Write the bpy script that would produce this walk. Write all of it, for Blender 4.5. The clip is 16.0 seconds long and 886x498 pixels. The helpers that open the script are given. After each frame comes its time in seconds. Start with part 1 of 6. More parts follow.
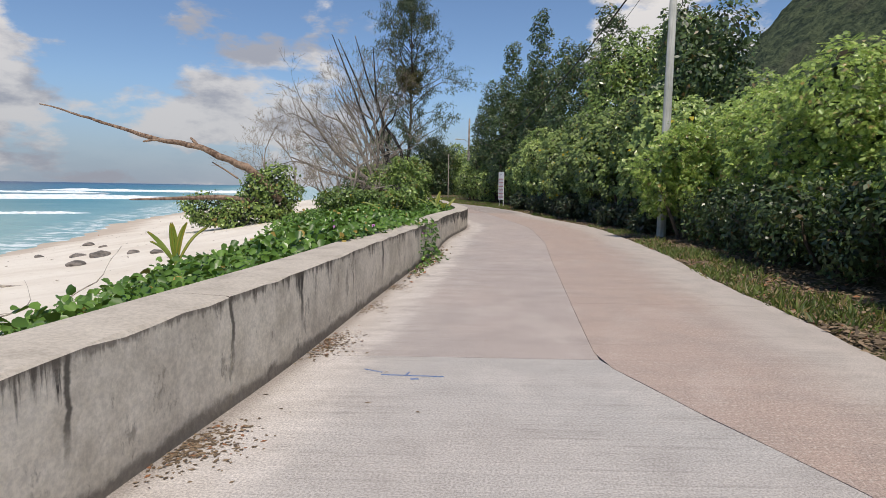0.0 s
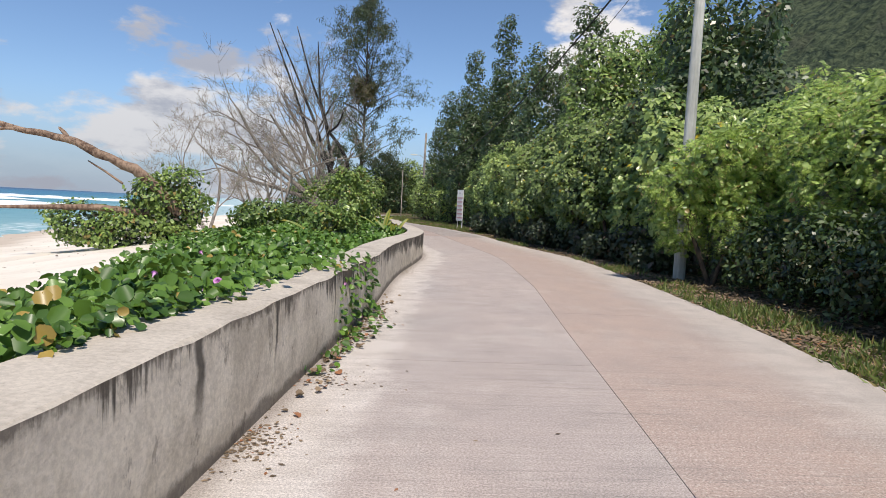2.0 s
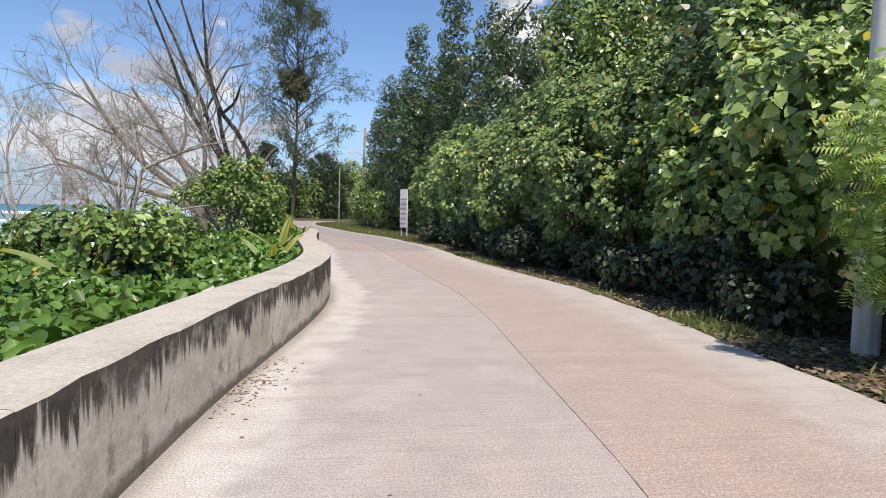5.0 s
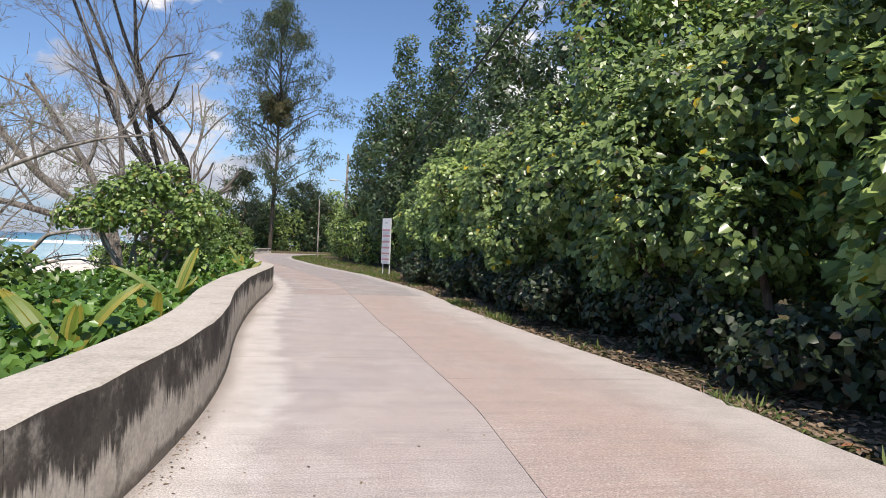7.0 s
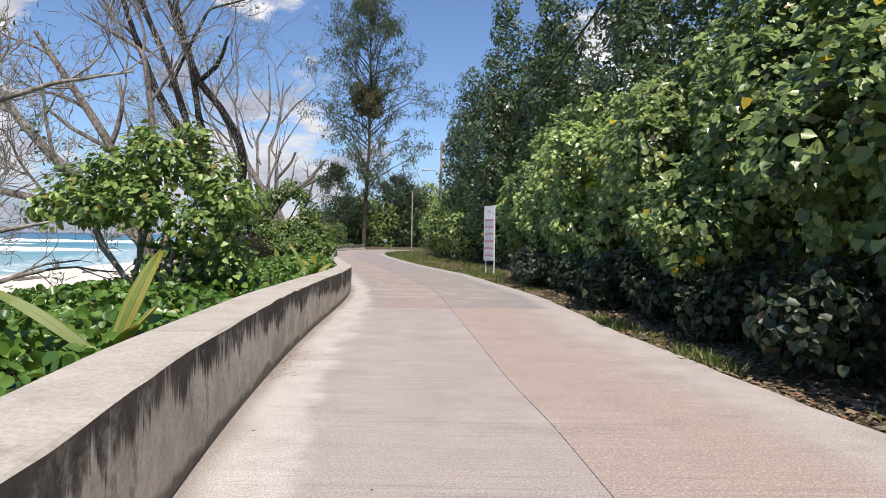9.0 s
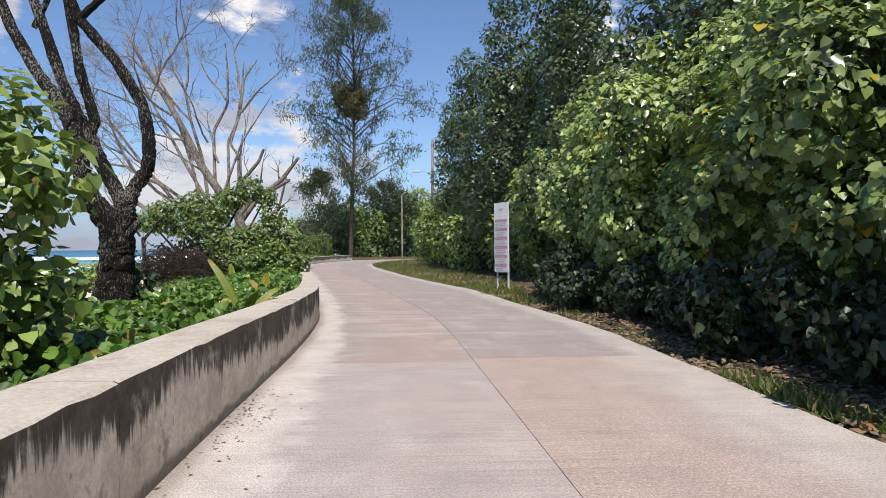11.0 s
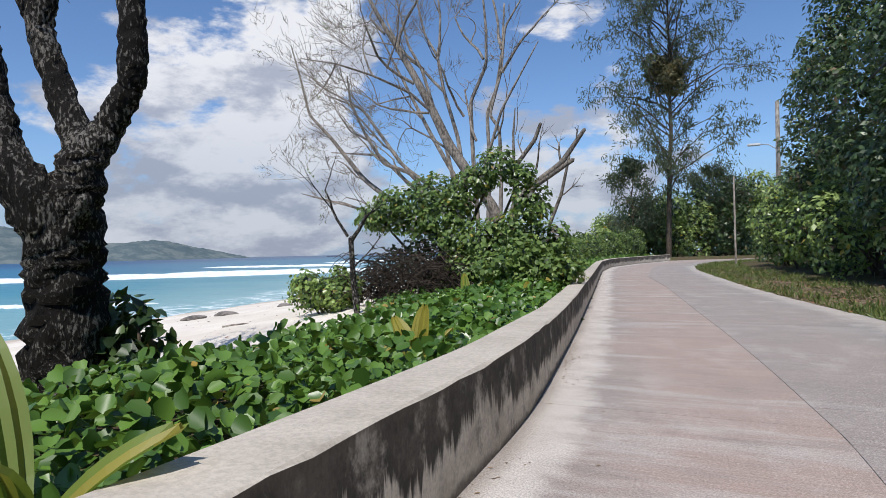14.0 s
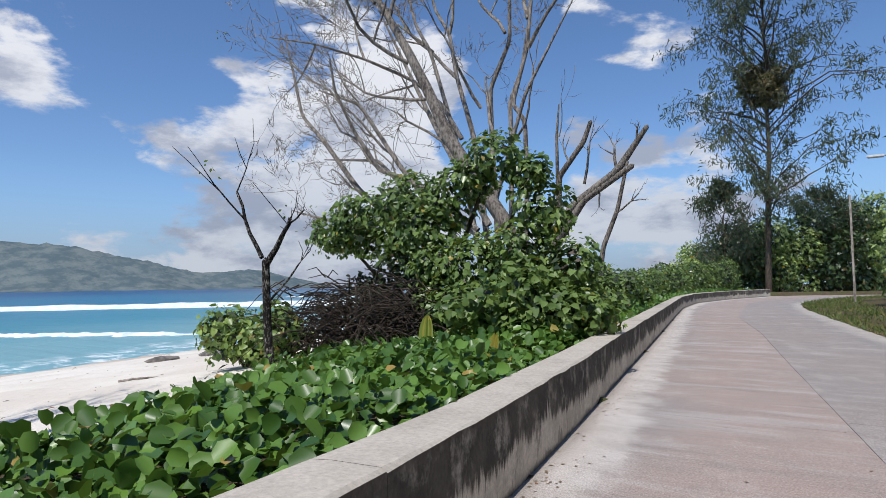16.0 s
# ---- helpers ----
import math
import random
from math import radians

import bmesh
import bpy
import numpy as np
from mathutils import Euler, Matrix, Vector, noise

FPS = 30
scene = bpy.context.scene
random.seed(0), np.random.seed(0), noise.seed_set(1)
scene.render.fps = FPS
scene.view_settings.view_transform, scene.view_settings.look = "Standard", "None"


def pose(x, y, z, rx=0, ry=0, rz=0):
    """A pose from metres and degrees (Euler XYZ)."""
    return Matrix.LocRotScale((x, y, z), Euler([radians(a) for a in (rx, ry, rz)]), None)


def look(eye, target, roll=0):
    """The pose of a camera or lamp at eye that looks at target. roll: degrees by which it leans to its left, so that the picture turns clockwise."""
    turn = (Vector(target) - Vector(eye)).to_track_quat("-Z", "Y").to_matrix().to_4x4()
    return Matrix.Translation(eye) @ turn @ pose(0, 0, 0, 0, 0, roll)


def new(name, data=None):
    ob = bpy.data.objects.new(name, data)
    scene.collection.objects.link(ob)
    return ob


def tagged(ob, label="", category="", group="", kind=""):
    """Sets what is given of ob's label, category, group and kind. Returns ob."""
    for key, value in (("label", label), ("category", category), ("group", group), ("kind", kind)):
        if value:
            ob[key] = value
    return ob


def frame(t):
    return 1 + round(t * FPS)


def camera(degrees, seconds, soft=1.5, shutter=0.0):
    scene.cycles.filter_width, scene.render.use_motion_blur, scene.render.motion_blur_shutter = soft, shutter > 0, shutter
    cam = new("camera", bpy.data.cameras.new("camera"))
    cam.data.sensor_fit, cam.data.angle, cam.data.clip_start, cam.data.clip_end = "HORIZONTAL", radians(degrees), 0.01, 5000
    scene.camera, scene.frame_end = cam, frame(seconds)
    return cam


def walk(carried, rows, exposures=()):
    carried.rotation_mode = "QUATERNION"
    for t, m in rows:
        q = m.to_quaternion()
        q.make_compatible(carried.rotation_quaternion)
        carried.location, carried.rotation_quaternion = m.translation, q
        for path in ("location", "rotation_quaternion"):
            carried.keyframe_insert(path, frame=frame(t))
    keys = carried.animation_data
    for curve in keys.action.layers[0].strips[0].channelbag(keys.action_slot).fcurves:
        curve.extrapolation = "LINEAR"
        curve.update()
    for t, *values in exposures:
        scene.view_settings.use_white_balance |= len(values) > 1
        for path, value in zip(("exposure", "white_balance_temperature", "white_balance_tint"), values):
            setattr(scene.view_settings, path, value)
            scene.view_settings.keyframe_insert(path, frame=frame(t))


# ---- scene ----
cam = camera(70.6, 16.0, soft=0.6)
PATH = [
    (0, (0.197, 0.048, 1.371), (0.193, 2.039, 1.178), 1.0),
    (0.5, (0.204, 1.292, 1.332), (0.273, 3.278, 1.107), 0.3),
    (1, (0.201, 2.587, 1.355), (0.293, 4.579, 1.199), 2.2),
    (1.5, (0.26, 3.905, 1.335), (0.392, 5.895, 1.189), -1.5),
    (2, (0.298, 5.146, 1.345), (0.444, 7.137, 1.217), 2.9),
    (2.5, (0.416, 6.373, 1.341), (0.628, 8.354, 1.169), 3.7),
    (3, (0.557, 7.625, 1.374), (0.838, 9.601, 1.238), -1.1),
    (3.2, (0.603, 8.167, 1.383), (0.878, 10.145, 1.281), 0.4),
    (5.5, (1.444, 14.645, 1.39), (1.752, 16.618, 1.276), 1.4),
    (6, (1.565, 16.097, 1.303), (1.856, 18.074, 1.224), 0.8),
    (6.5, (1.753, 17.333, 1.354), (2.003, 19.317, 1.334), 1.8),
    (7, (1.99, 18.526, 1.361), (2.336, 20.496, 1.362), 2.4),
    (7.5, (2.058, 19.804, 1.35), (2.347, 21.782, 1.414), 3.0),
    (8, (2.137, 21.087, 1.357), (2.22, 23.085, 1.409), 1.8),
    (8.5, (2.186, 22.294, 1.326), (2.208, 24.294, 1.292), -0.0),
    (9, (2.094, 23.479, 1.358), (2.139, 25.478, 1.328), 1.1),
    (9.5, (2.022, 24.8, 1.43), (2.005, 26.8, 1.438), -0.0),
    (10, (1.92, 26.058, 1.399), (1.916, 28.058, 1.388), 1.0),
    (10.2, (1.92, 26.487, 1.366), (1.966, 28.486, 1.363), 1.7),
    (12.3, (1.8, 31.93, 1.303), (1.852, 33.929, 1.291), -2.2),
    (12.5, (1.757, 32.367, 1.28), (1.807, 34.365, 1.206), -0.7),
    (13, (1.656, 33.455, 1.31), (1.268, 35.416, 1.356), -0.4),
    (13.5, (1.713, 34.619, 1.313), (1.096, 36.521, 1.305), -1.8),
    (14, (1.65, 35.765, 1.329), (0.757, 37.555, 1.339), -1.4),
    (14.5, (1.596, 37.017, 1.351), (0.545, 38.719, 1.355), 1.7),
    (15, (1.446, 38.296, 1.309), (0.277, 39.918, 1.297), 3.3),
    (15.5, (1.385, 39.453, 1.321), (0.207, 41.069, 1.295), 0.8),
    (16, (1.198, 40.697, 1.284), (0.076, 42.348, 1.399), -0.8),
]
walk(cam, [(t, look(eye, target, roll)) for t, eye, target, roll in PATH], exposures=[(0, -0.40, 6980, 13), (3, 0.0, 6860, 13), (6, 0.06, 6780, 14), (10, 0.0, 6800, 14), (12.5, -0.05, 6680, 13), (14, -0.24, 6320, 12), (16, -0.30, 6220, 12)])

# ---------------------------------------------------------------- world and sun
SUN = Vector((0.07, -0.60, 1.0)).normalized()
SUN_EL = math.asin(SUN.z)
world = bpy.data.worlds.new("world")
scene.world = world
world.use_nodes = True


class Nodes:
    """Short notation for node trees."""

    def __init__(self, tree):
        self.tree = tree
        tree.nodes.clear()

    def add(self, kind, values=None, **settings):
        node = self.tree.nodes.new(kind)
        for key, value in settings.items():
            setattr(node, key, value)
        for key, value in (values or {}).items():
            if isinstance(value, bpy.types.NodeSocket):
                self.tree.links.new(value, node.inputs[key])
            else:
                node.inputs[key].default_value = value
        return node

    def math(self, op, a, b=0.0, c=0.0, clamp=False):
        return self.add("ShaderNodeMath", {0: a, 1: b, 2: c}, operation=op, use_clamp=clamp).outputs[0]

    def noise(self, vector, scale, detail=4.0, rough=0.55, distort=0.0):
        return self.add("ShaderNodeTexNoise", {"Vector": vector, "Scale": scale, "Detail": detail, "Roughness": rough, "Distortion": distort}).outputs["Fac"]

    def ramp(self, fac, lo, hi, a=0.0, b=1.0):
        return self.add("ShaderNodeMapRange", {0: fac, 1: lo, 2: hi, 3: a, 4: b}, interpolation_type="SMOOTHSTEP").outputs[0]

    def mix(self, fac, a, b, blend="MIX"):
        node = self.add("ShaderNodeMix", data_type="RGBA", blend_type=blend)
        for i, value in ((0, fac), (6, a), (7, b)):
            if isinstance(value, bpy.types.NodeSocket):
                self.tree.links.new(value, node.inputs[i])
            else:
                node.inputs[i].default_value = value if i == 0 else (*value, 1.0)[:4]
        return node.outputs[2]

    def scaled(self, vector, scale, move=(0, 0, 0)):
        return self.add("ShaderNodeMapping", {"Vector": vector, "Scale": scale, "Location": move}).outputs[0]

    def split(self, vector):
        return self.add("ShaderNodeSeparateXYZ", {0: vector}).outputs

    def join(self, x, y, z):
        return self.add("ShaderNodeCombineXYZ", {0: x, 1: y, 2: z}).outputs[0]

    def bump(self, height, strength, distance):
        return self.add("ShaderNodeBump", {"Height": height, "Strength": strength, "Distance": distance}).outputs[0]


def build_sky():
    n = Nodes(world.node_tree)
    sky = n.add("ShaderNodeTexSky", sky_type="NISHITA", sun_disc=False, sun_elevation=SUN_EL,
                sun_rotation=math.atan2(SUN.x, SUN.y), air_density=1.0, dust_density=0.2, ozone_density=3.0)
    d = n.add("ShaderNodeTexCoord").outputs["Generated"]
    x, y, z = n.split(d)
    # heaped clouds: a noise in the direction, flattened towards the horizon, thickest in banks over the sea
    flat = n.join(n.math("MULTIPLY", x, 2.3), n.math("MULTIPLY", y, 2.3), n.math("MULTIPLY", z, 5.2))
    big = n.noise(flat, 1.0, 3.0, 0.5)
    puff = n.noise(n.scaled(flat, (1, 1, 1), (3.1, 1.7, 0.4)), 2.7, 9.0, 0.58, 0.15)
    shape = n.math("ADD", n.math("MULTIPLY", big, 0.45), n.math("MULTIPLY", puff, 0.55))
    for azimuth, elevation, near, gain in ((-46, 13, 0.95, 0.22), (-67, 19, 0.99, 0.12), (-18, 28, 0.975, 0.12), (-14, 10, 0.965, 0.12), (33, 24, 0.975, 0.16), (20, 30, 0.985, 0.12), (19, 14, 0.98, 0.17), (-38, 17, 0.98, 0.07)):
        e, w = radians(elevation), radians(azimuth)
        c = (math.sin(w) * math.cos(e), math.cos(w) * math.cos(e), math.sin(e))
        dot = n.add("ShaderNodeVectorMath", {0: d, 1: c}, operation="DOT_PRODUCT").outputs["Value"]
        shape = n.math("ADD", shape, n.ramp(dot, near, 1.0, 0.0, gain))
    low = n.ramp(z, 0.02, 0.30, 0.05, -0.09)
    mask = n.ramp(n.math("ADD", shape, low), 0.56, 0.625)
    shade = n.ramp(n.noise(n.scaled(flat, (1, 1, 1), (3.1, 1.7, 0.62)), 2.0, 7.0, 0.6), 0.42, 0.56)
    lowly = n.ramp(z, 0.05, 0.34)
    white = n.mix(shade, n.mix(lowly, (0.44, 0.49, 0.60), (0.60, 0.64, 0.74)), n.mix(lowly, (0.80, 0.84, 0.90), (1.18, 1.18, 1.18)))
    haze = n.ramp(z, 0.0, 0.14, 0.10, 0.0)
    cover = n.math("MAXIMUM", n.math("MULTIPLY", mask, 0.92), n.math("MULTIPLY", haze, 1.1))
    sea_haze = n.ramp(z, 0.0, 0.16, 0.75, 0.0)
    b1 = n.add("ShaderNodeBackground", {"Color": n.mix(sea_haze, n.mix(1.0, sky.outputs[0], (0.88, 1.02, 1.18), "MULTIPLY"), (1.9, 2.75, 4.4)), "Strength": 0.128}).outputs[0]
    b2 = n.add("ShaderNodeBackground", {"Color": white, "Strength": 0.90}).outputs[0]
    m = n.add("ShaderNodeMixShader", {0: cover, 1: b1, 2: b2}).outputs[0]
    n.add("ShaderNodeOutputWorld", {0: m})


build_sky()
sun_data = bpy.data.lights.new("sun", "SUN")
sun_data.energy, sun_data.angle, sun_data.color = 5.0, radians(0.55), (1.0, 0.955, 0.88)
sun = new("sun", sun_data)
sun.matrix_world = look((0, 0, 60), Vector((0, 0, 60)) - SUN)


# ---------------------------------------------------------------- materials
def material(name):
    mat = bpy.data.materials.new(name)
    mat.use_nodes = True
    return mat, Nodes(mat.node_tree)


def finish(n, color, rough=0.8, normal=None, spec=0.3, metal=0.0, coat=None):
    values = {"Base Color": color, "Roughness": rough, "Metallic": metal, "Specular IOR Level": spec}
    if isinstance(color, tuple):
        values["Base Color"] = (*color, 1.0)[:4]
    if normal is not None:
        values["Normal"] = normal
    b = n.add("ShaderNodeBsdfPrincipled", values)
    n.add("ShaderNodeOutputMaterial", {0: b.outputs[0]})
    return b


def leaf_material(name, dark, light, odd, odd_share=0.03, rough=0.42, through_light=0.30):
    """Waxy leaf: tone by leaf, a few yellow or brown ones, some light through the blade."""
    mat, n = material(name)
    r = n.add("ShaderNodeNewGeometry").outputs["Random Per Island"]
    obj = n.add("ShaderNodeTexCoord").outputs["Object"]
    tone = n.mix(n.ramp(r, 0.10, 0.95), dark, light)
    patch = n.noise(obj, 0.55, 3.0)
    tone = n.mix(n.ramp(patch, 0.38, 0.66), tone, n.mix(0.35, tone, light))
    pick = n.math("FRACT", n.math("MULTIPLY", r, 37.7))
    tone = n.mix(n.math("LESS_THAN", pick, odd_share), tone, odd)
    b = n.add("ShaderNodeBsdfPrincipled", {"Base Color": tone, "Roughness": n.math("ADD", rough - 0.10, n.math("MULTIPLY", pick, 0.16)), "Specular IOR Level": 0.55})
    t = n.add("ShaderNodeBsdfTranslucent", {"Color": n.mix(0.5, tone, (0.20, 0.28, 0.03))})
    m = n.add("ShaderNodeMixShader", {0: through_light, 1: b.outputs[0], 2: t.outputs[0]})
    n.add("ShaderNodeOutputMaterial", {0: m.outputs[0]})
    return mat


def bark_material(name, dark, light, scale=9.0, stretch=0.25, depth=0.02, lo=0.38, hi=0.62):
    mat, n = material(name)
    obj = n.add("ShaderNodeTexCoord").outputs["Object"]
    v = n.scaled(obj, (1, 1, stretch))
    a = n.noise(v, scale, 6.0, 0.65)
    c = n.noise(obj, 1.7, 3.0)
    col = n.mix(n.ramp(n.math("ADD", n.math("MULTIPLY", a, 0.7), n.math("MULTIPLY", c, 0.3)), lo, hi), dark, light)
    finish(n, col, 0.88, n.bump(a, 0.8, depth), 0.2)
    return mat


def build_concrete(name, base, warm, red=0.0, sand_at_edge=0.0, agg=0.0, pale_edge=0.0, bands=0.0):
    """Cast road slab. UV: metres in from the slab's outer edge, metres along the road."""
    mat, n = material(name)
    uv = n.add("ShaderNodeUVMap", uv_map="metres").outputs[0]
    u, v, _ = n.split(uv)
    wide = n.noise(uv, 0.35, 4.0)
    mid = n.noise(uv, 2.2, 5.0, 0.6)
    fine = n.noise(uv, 70.0, 3.0, 0.7)
    broom = n.noise(n.scaled(uv, (0.9, 26.0, 1)), 1.0, 3.0, 0.6, 0.4)
    where = n.ramp(n.noise(n.scaled(uv, (0.5, 0.9, 1), (7, 3, 0)), 0.8, 2.0), 0.40, 0.60)
    col = n.mix(n.ramp(wide, 0.35, 0.65), base, warm)
    pale = n.ramp(n.noise(n.scaled(uv, (1.3, 0.8, 1), (3, 9, 0)), 1.0, 6.0, 0.7), 0.50, 0.66)
    col = n.mix(n.math("MULTIPLY", pale, 0.40), col, (0.54, 0.50, 0.46))
    if red:
        band = n.ramp(n.math("ADD", u, n.math("MULTIPLY", wide, 1.2)), 1.0, 2.1)
        col = n.mix(n.math("MULTIPLY", band, red), col, (0.43, 0.30, 0.24))
    col = n.mix(n.math("MULTIPLY", n.ramp(mid, 0.42, 0.72), 0.30), col, (0.26, 0.235, 0.215))
    col = n.mix(n.math("MULTIPLY", n.math("MULTIPLY", n.ramp(broom, 0.52, 0.68), where), 0.34), col, (0.20, 0.185, 0.17))
    if bands:
        sweep = n.ramp(n.noise(n.scaled(uv, (0.45, 2.6, 1), (6, 1, 0)), 1.0, 5.0, 0.62, 0.5), 0.50, 0.64)
        col = n.mix(n.math("MULTIPLY", sweep, bands), col, (0.50, 0.47, 0.44))
        scrape = n.ramp(n.noise(n.scaled(uv, (0.5, 3.4, 1), (1, 7, 0)), 1.0, 5.0, 0.62, 0.5), 0.54, 0.68)
        col = n.mix(n.math("MULTIPLY", scrape, bands * 0.8), col, (0.20, 0.185, 0.17))
    spots = n.ramp(n.noise(uv, 38.0, 2.0, 0.5), 0.54, 0.66)
    col = n.mix(n.math("MULTIPLY", spots, 0.10 + agg), col, (0.60, 0.54, 0.47))
    dark = n.ramp(n.noise(n.scaled(uv, (1, 1, 1), (11, 5, 0)), 52.0, 2.0, 0.5), 0.56, 0.68)
    col = n.mix(n.math("MULTIPLY", dark, 0.10 + agg), col, (0.17, 0.12, 0.10))
    edge_noise = n.math("MULTIPLY", n.math("SUBTRACT", n.noise(uv, 1.1, 5.0, 0.65), 0.5), 0.8)
    if sand_at_edge:
        streaky = n.noise(n.scaled(uv, (1.0, 7.0, 1), (2, 8, 0)), 1.0, 4.0, 0.6)
        drift = n.ramp(n.math("ADD", n.math("ADD", u, edge_noise), n.math("MULTIPLY", n.math("SUBTRACT", streaky, 0.5), 0.22)), sand_at_edge - 0.16, sand_at_edge + 0.12, 0.85, 0.0)
        col = n.mix(drift, col, n.mix(n.ramp(mid, 0.35, 0.7), (0.59, 0.545, 0.50), (0.48, 0.435, 0.39)))
        # ragged darker strip along the slab's outer edge
        edge_dark = n.ramp(n.math("ADD", u, n.math("MULTIPLY", edge_noise, 0.35)), 0.02, 0.22, 0.55, 0.0)
        col = n.mix(edge_dark, col, (0.16, 0.125, 0.10))
    if pale_edge:
        worn = n.ramp(n.math("ADD", u, n.math("MULTIPLY", edge_noise, 0.5)), pale_edge * 0.4, pale_edge * 1.2, 0.75, 0.0)
        col = n.mix(worn, col, n.mix(n.ramp(mid, 0.3, 0.7), (0.52, 0.47, 0.42), (0.42, 0.38, 0.34)))
    grain = n.ramp(n.noise(uv, 75.0, 4.0, 0.8), 0.32, 0.68, 0.64, 1.32)
    lines = n.ramp(n.noise(n.scaled(uv, (0.7, 34.0, 1), (1, 2, 0)), 1.0, 3.0, 0.6, 0.25), 0.34, 0.66, 0.95, 1.04)
    both = n.math("MULTIPLY", grain, lines)
    col = n.mix(1.0, col, n.join(both, both, both), "MULTIPLY")
    h = n.math("ADD", n.math("MULTIPLY", fine, 0.5), n.math("MULTIPLY", n.math("MULTIPLY", broom, where), 0.8))
    finish(n, col, 0.86, n.bump(h, 0.45, 0.006), 0.25)
    return mat


def build_wall_material():
    """Weathered cement render: grey, with black runs down from the top edge. UV: metres along, metres up."""
    mat, n = material("weathered_cement")
    uv = n.add("ShaderNodeUVMap", uv_map="metres").outputs[0]
    s, z, top = n.split(uv)
    obj = n.add("ShaderNodeTexCoord").outputs["Object"]
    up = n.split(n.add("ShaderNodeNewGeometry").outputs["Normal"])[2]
    wide = n.noise(uv, 0.5, 4.0)
    mid = n.noise(obj, 2.4, 7.0, 0.68)
    fine = n.noise(obj, 34.0, 5.0, 0.7)
    pits = n.noise(obj, 16.0, 3.0, 0.6)
    # face base paler than the cap: brightness painted in to offset its shade
    face = n.mix(n.ramp(mid, 0.38, 0.64), (0.74, 0.675, 0.57), (0.52, 0.465, 0.38))
    face = n.mix(n.math("MULTIPLY", n.ramp(wide, 0.45, 0.7), 0.5), face, (0.68, 0.62, 0.53))
    brush = n.noise(n.scaled(uv, (14.0, 3.0, 1), (2, 6, 0)), 1.0, 4.0, 0.6, 0.6)
    face = n.mix(n.math("MULTIPLY", n.ramp(brush, 0.50, 0.70), 0.16), face, (0.36, 0.33, 0.29))
    runs = n.math("ADD", n.math("MULTIPLY", n.noise(n.scaled(uv, (6.5, 0.9, 1)), 1.0, 6.0, 0.70, 0.45), 0.55), n.math("MULTIPLY", n.noise(n.scaled(uv, (24.0, 0.8, 1), (4, 0, 0)), 1.0, 5.0, 0.65, 0.3), 0.45))
    broad = n.noise(n.scaled(uv, (2.2, 0.35, 1), (5, 2, 0)), 1.0, 3.0, 0.5)
    more = n.math("ADD", n.ramp(s, 7.0, 19.0, -0.085, 0.045), n.math("ADD", n.ramp(s, 31.0, 37.0, 0.0, 0.11), n.math("MULTIPLY", n.ramp(s, 19.5, 21.5), n.ramp(s, 24.0, 27.0, 0.12, 0.0))))
    patchy = n.math("MULTIPLY", n.math("SUBTRACT", n.noise(n.join(s, 0.0, 0.0), 0.75, 2.0), 0.5), 0.45)
    height = n.ramp(z, 0.10, 0.70, -0.23, 0.12)
    run = n.math("ADD", n.math("ADD", n.math("ADD", n.math("MULTIPLY", runs, 0.72), n.math("MULTIPLY", broad, 0.28)), height), n.math("ADD", more, patchy))
    black = n.mix(n.ramp(mid, 0.4, 0.6), (0.036, 0.033, 0.029), (0.10, 0.088, 0.074))
    face = n.mix(n.math("MULTIPLY", n.math("MULTIPLY", n.ramp(run, 0.535, 0.61), n.ramp(n.noise(n.scaled(uv, (3.5, 2.5, 1), (9, 4, 0)), 1.0, 6.0, 0.7), 0.32, 0.50, 0.40, 1.0)), 0.94), face, black)
    blotch = n.ramp(n.noise(n.scaled(obj, (1, 1, 0.5), (3, 1, 2)), 5.5, 6.0, 0.72), 0.565, 0.64)
    face = n.mix(n.math("MULTIPLY", blotch, 0.55), face, (0.17, 0.15, 0.125))
    for at, wide_at in ((2.45, 0.025), (3.8, 0.03), (4.97, 0.04), (9.25, 0.03), (11.0, 0.025), (6.6, 0.02), (14.2, 0.03), (8.1, 0.07)):
        away = n.math("ABSOLUTE", n.math("ADD", n.math("SUBTRACT", s, at), n.math("MULTIPLY", n.math("SUBTRACT", n.noise(n.scaled(uv, (1, 5, 1)), 1.0, 4.0), 0.5), 0.12)))
        streak = n.math("MULTIPLY", n.ramp(away, wide_at * 0.3, wide_at, 1.0, 0.0), n.ramp(n.math("ADD", z, n.math("MULTIPLY", mid, 0.25)), 0.30, 0.62))
        face = n.mix(n.math("MULTIPLY", streak, 0.85), face, (0.05, 0.044, 0.038))
    lip = n.ramp(n.math("ADD", z, n.math("ADD", n.math("MULTIPLY", n.math("SUBTRACT", pits, 0.5), 0.10), n.math("MULTIPLY", n.math("SUBTRACT", runs, 0.5), 0.30))), 0.635, 0.685)
    face = n.mix(n.math("MULTIPLY", lip, 0.75), face, (0.13, 0.11, 0.09))
    speck = n.ramp(fine, 0.34, 0.66, 0.87, 1.10)
    # uneven darker band towards the bottom of the wall
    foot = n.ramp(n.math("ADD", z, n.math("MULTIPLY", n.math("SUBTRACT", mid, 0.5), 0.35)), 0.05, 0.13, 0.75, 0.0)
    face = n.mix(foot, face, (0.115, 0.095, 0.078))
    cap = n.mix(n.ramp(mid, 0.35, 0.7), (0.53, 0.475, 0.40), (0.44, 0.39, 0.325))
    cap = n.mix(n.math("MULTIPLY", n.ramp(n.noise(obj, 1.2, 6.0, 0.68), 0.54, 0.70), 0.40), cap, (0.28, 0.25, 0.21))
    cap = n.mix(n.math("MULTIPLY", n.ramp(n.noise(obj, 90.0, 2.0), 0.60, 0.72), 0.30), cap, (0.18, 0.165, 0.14))
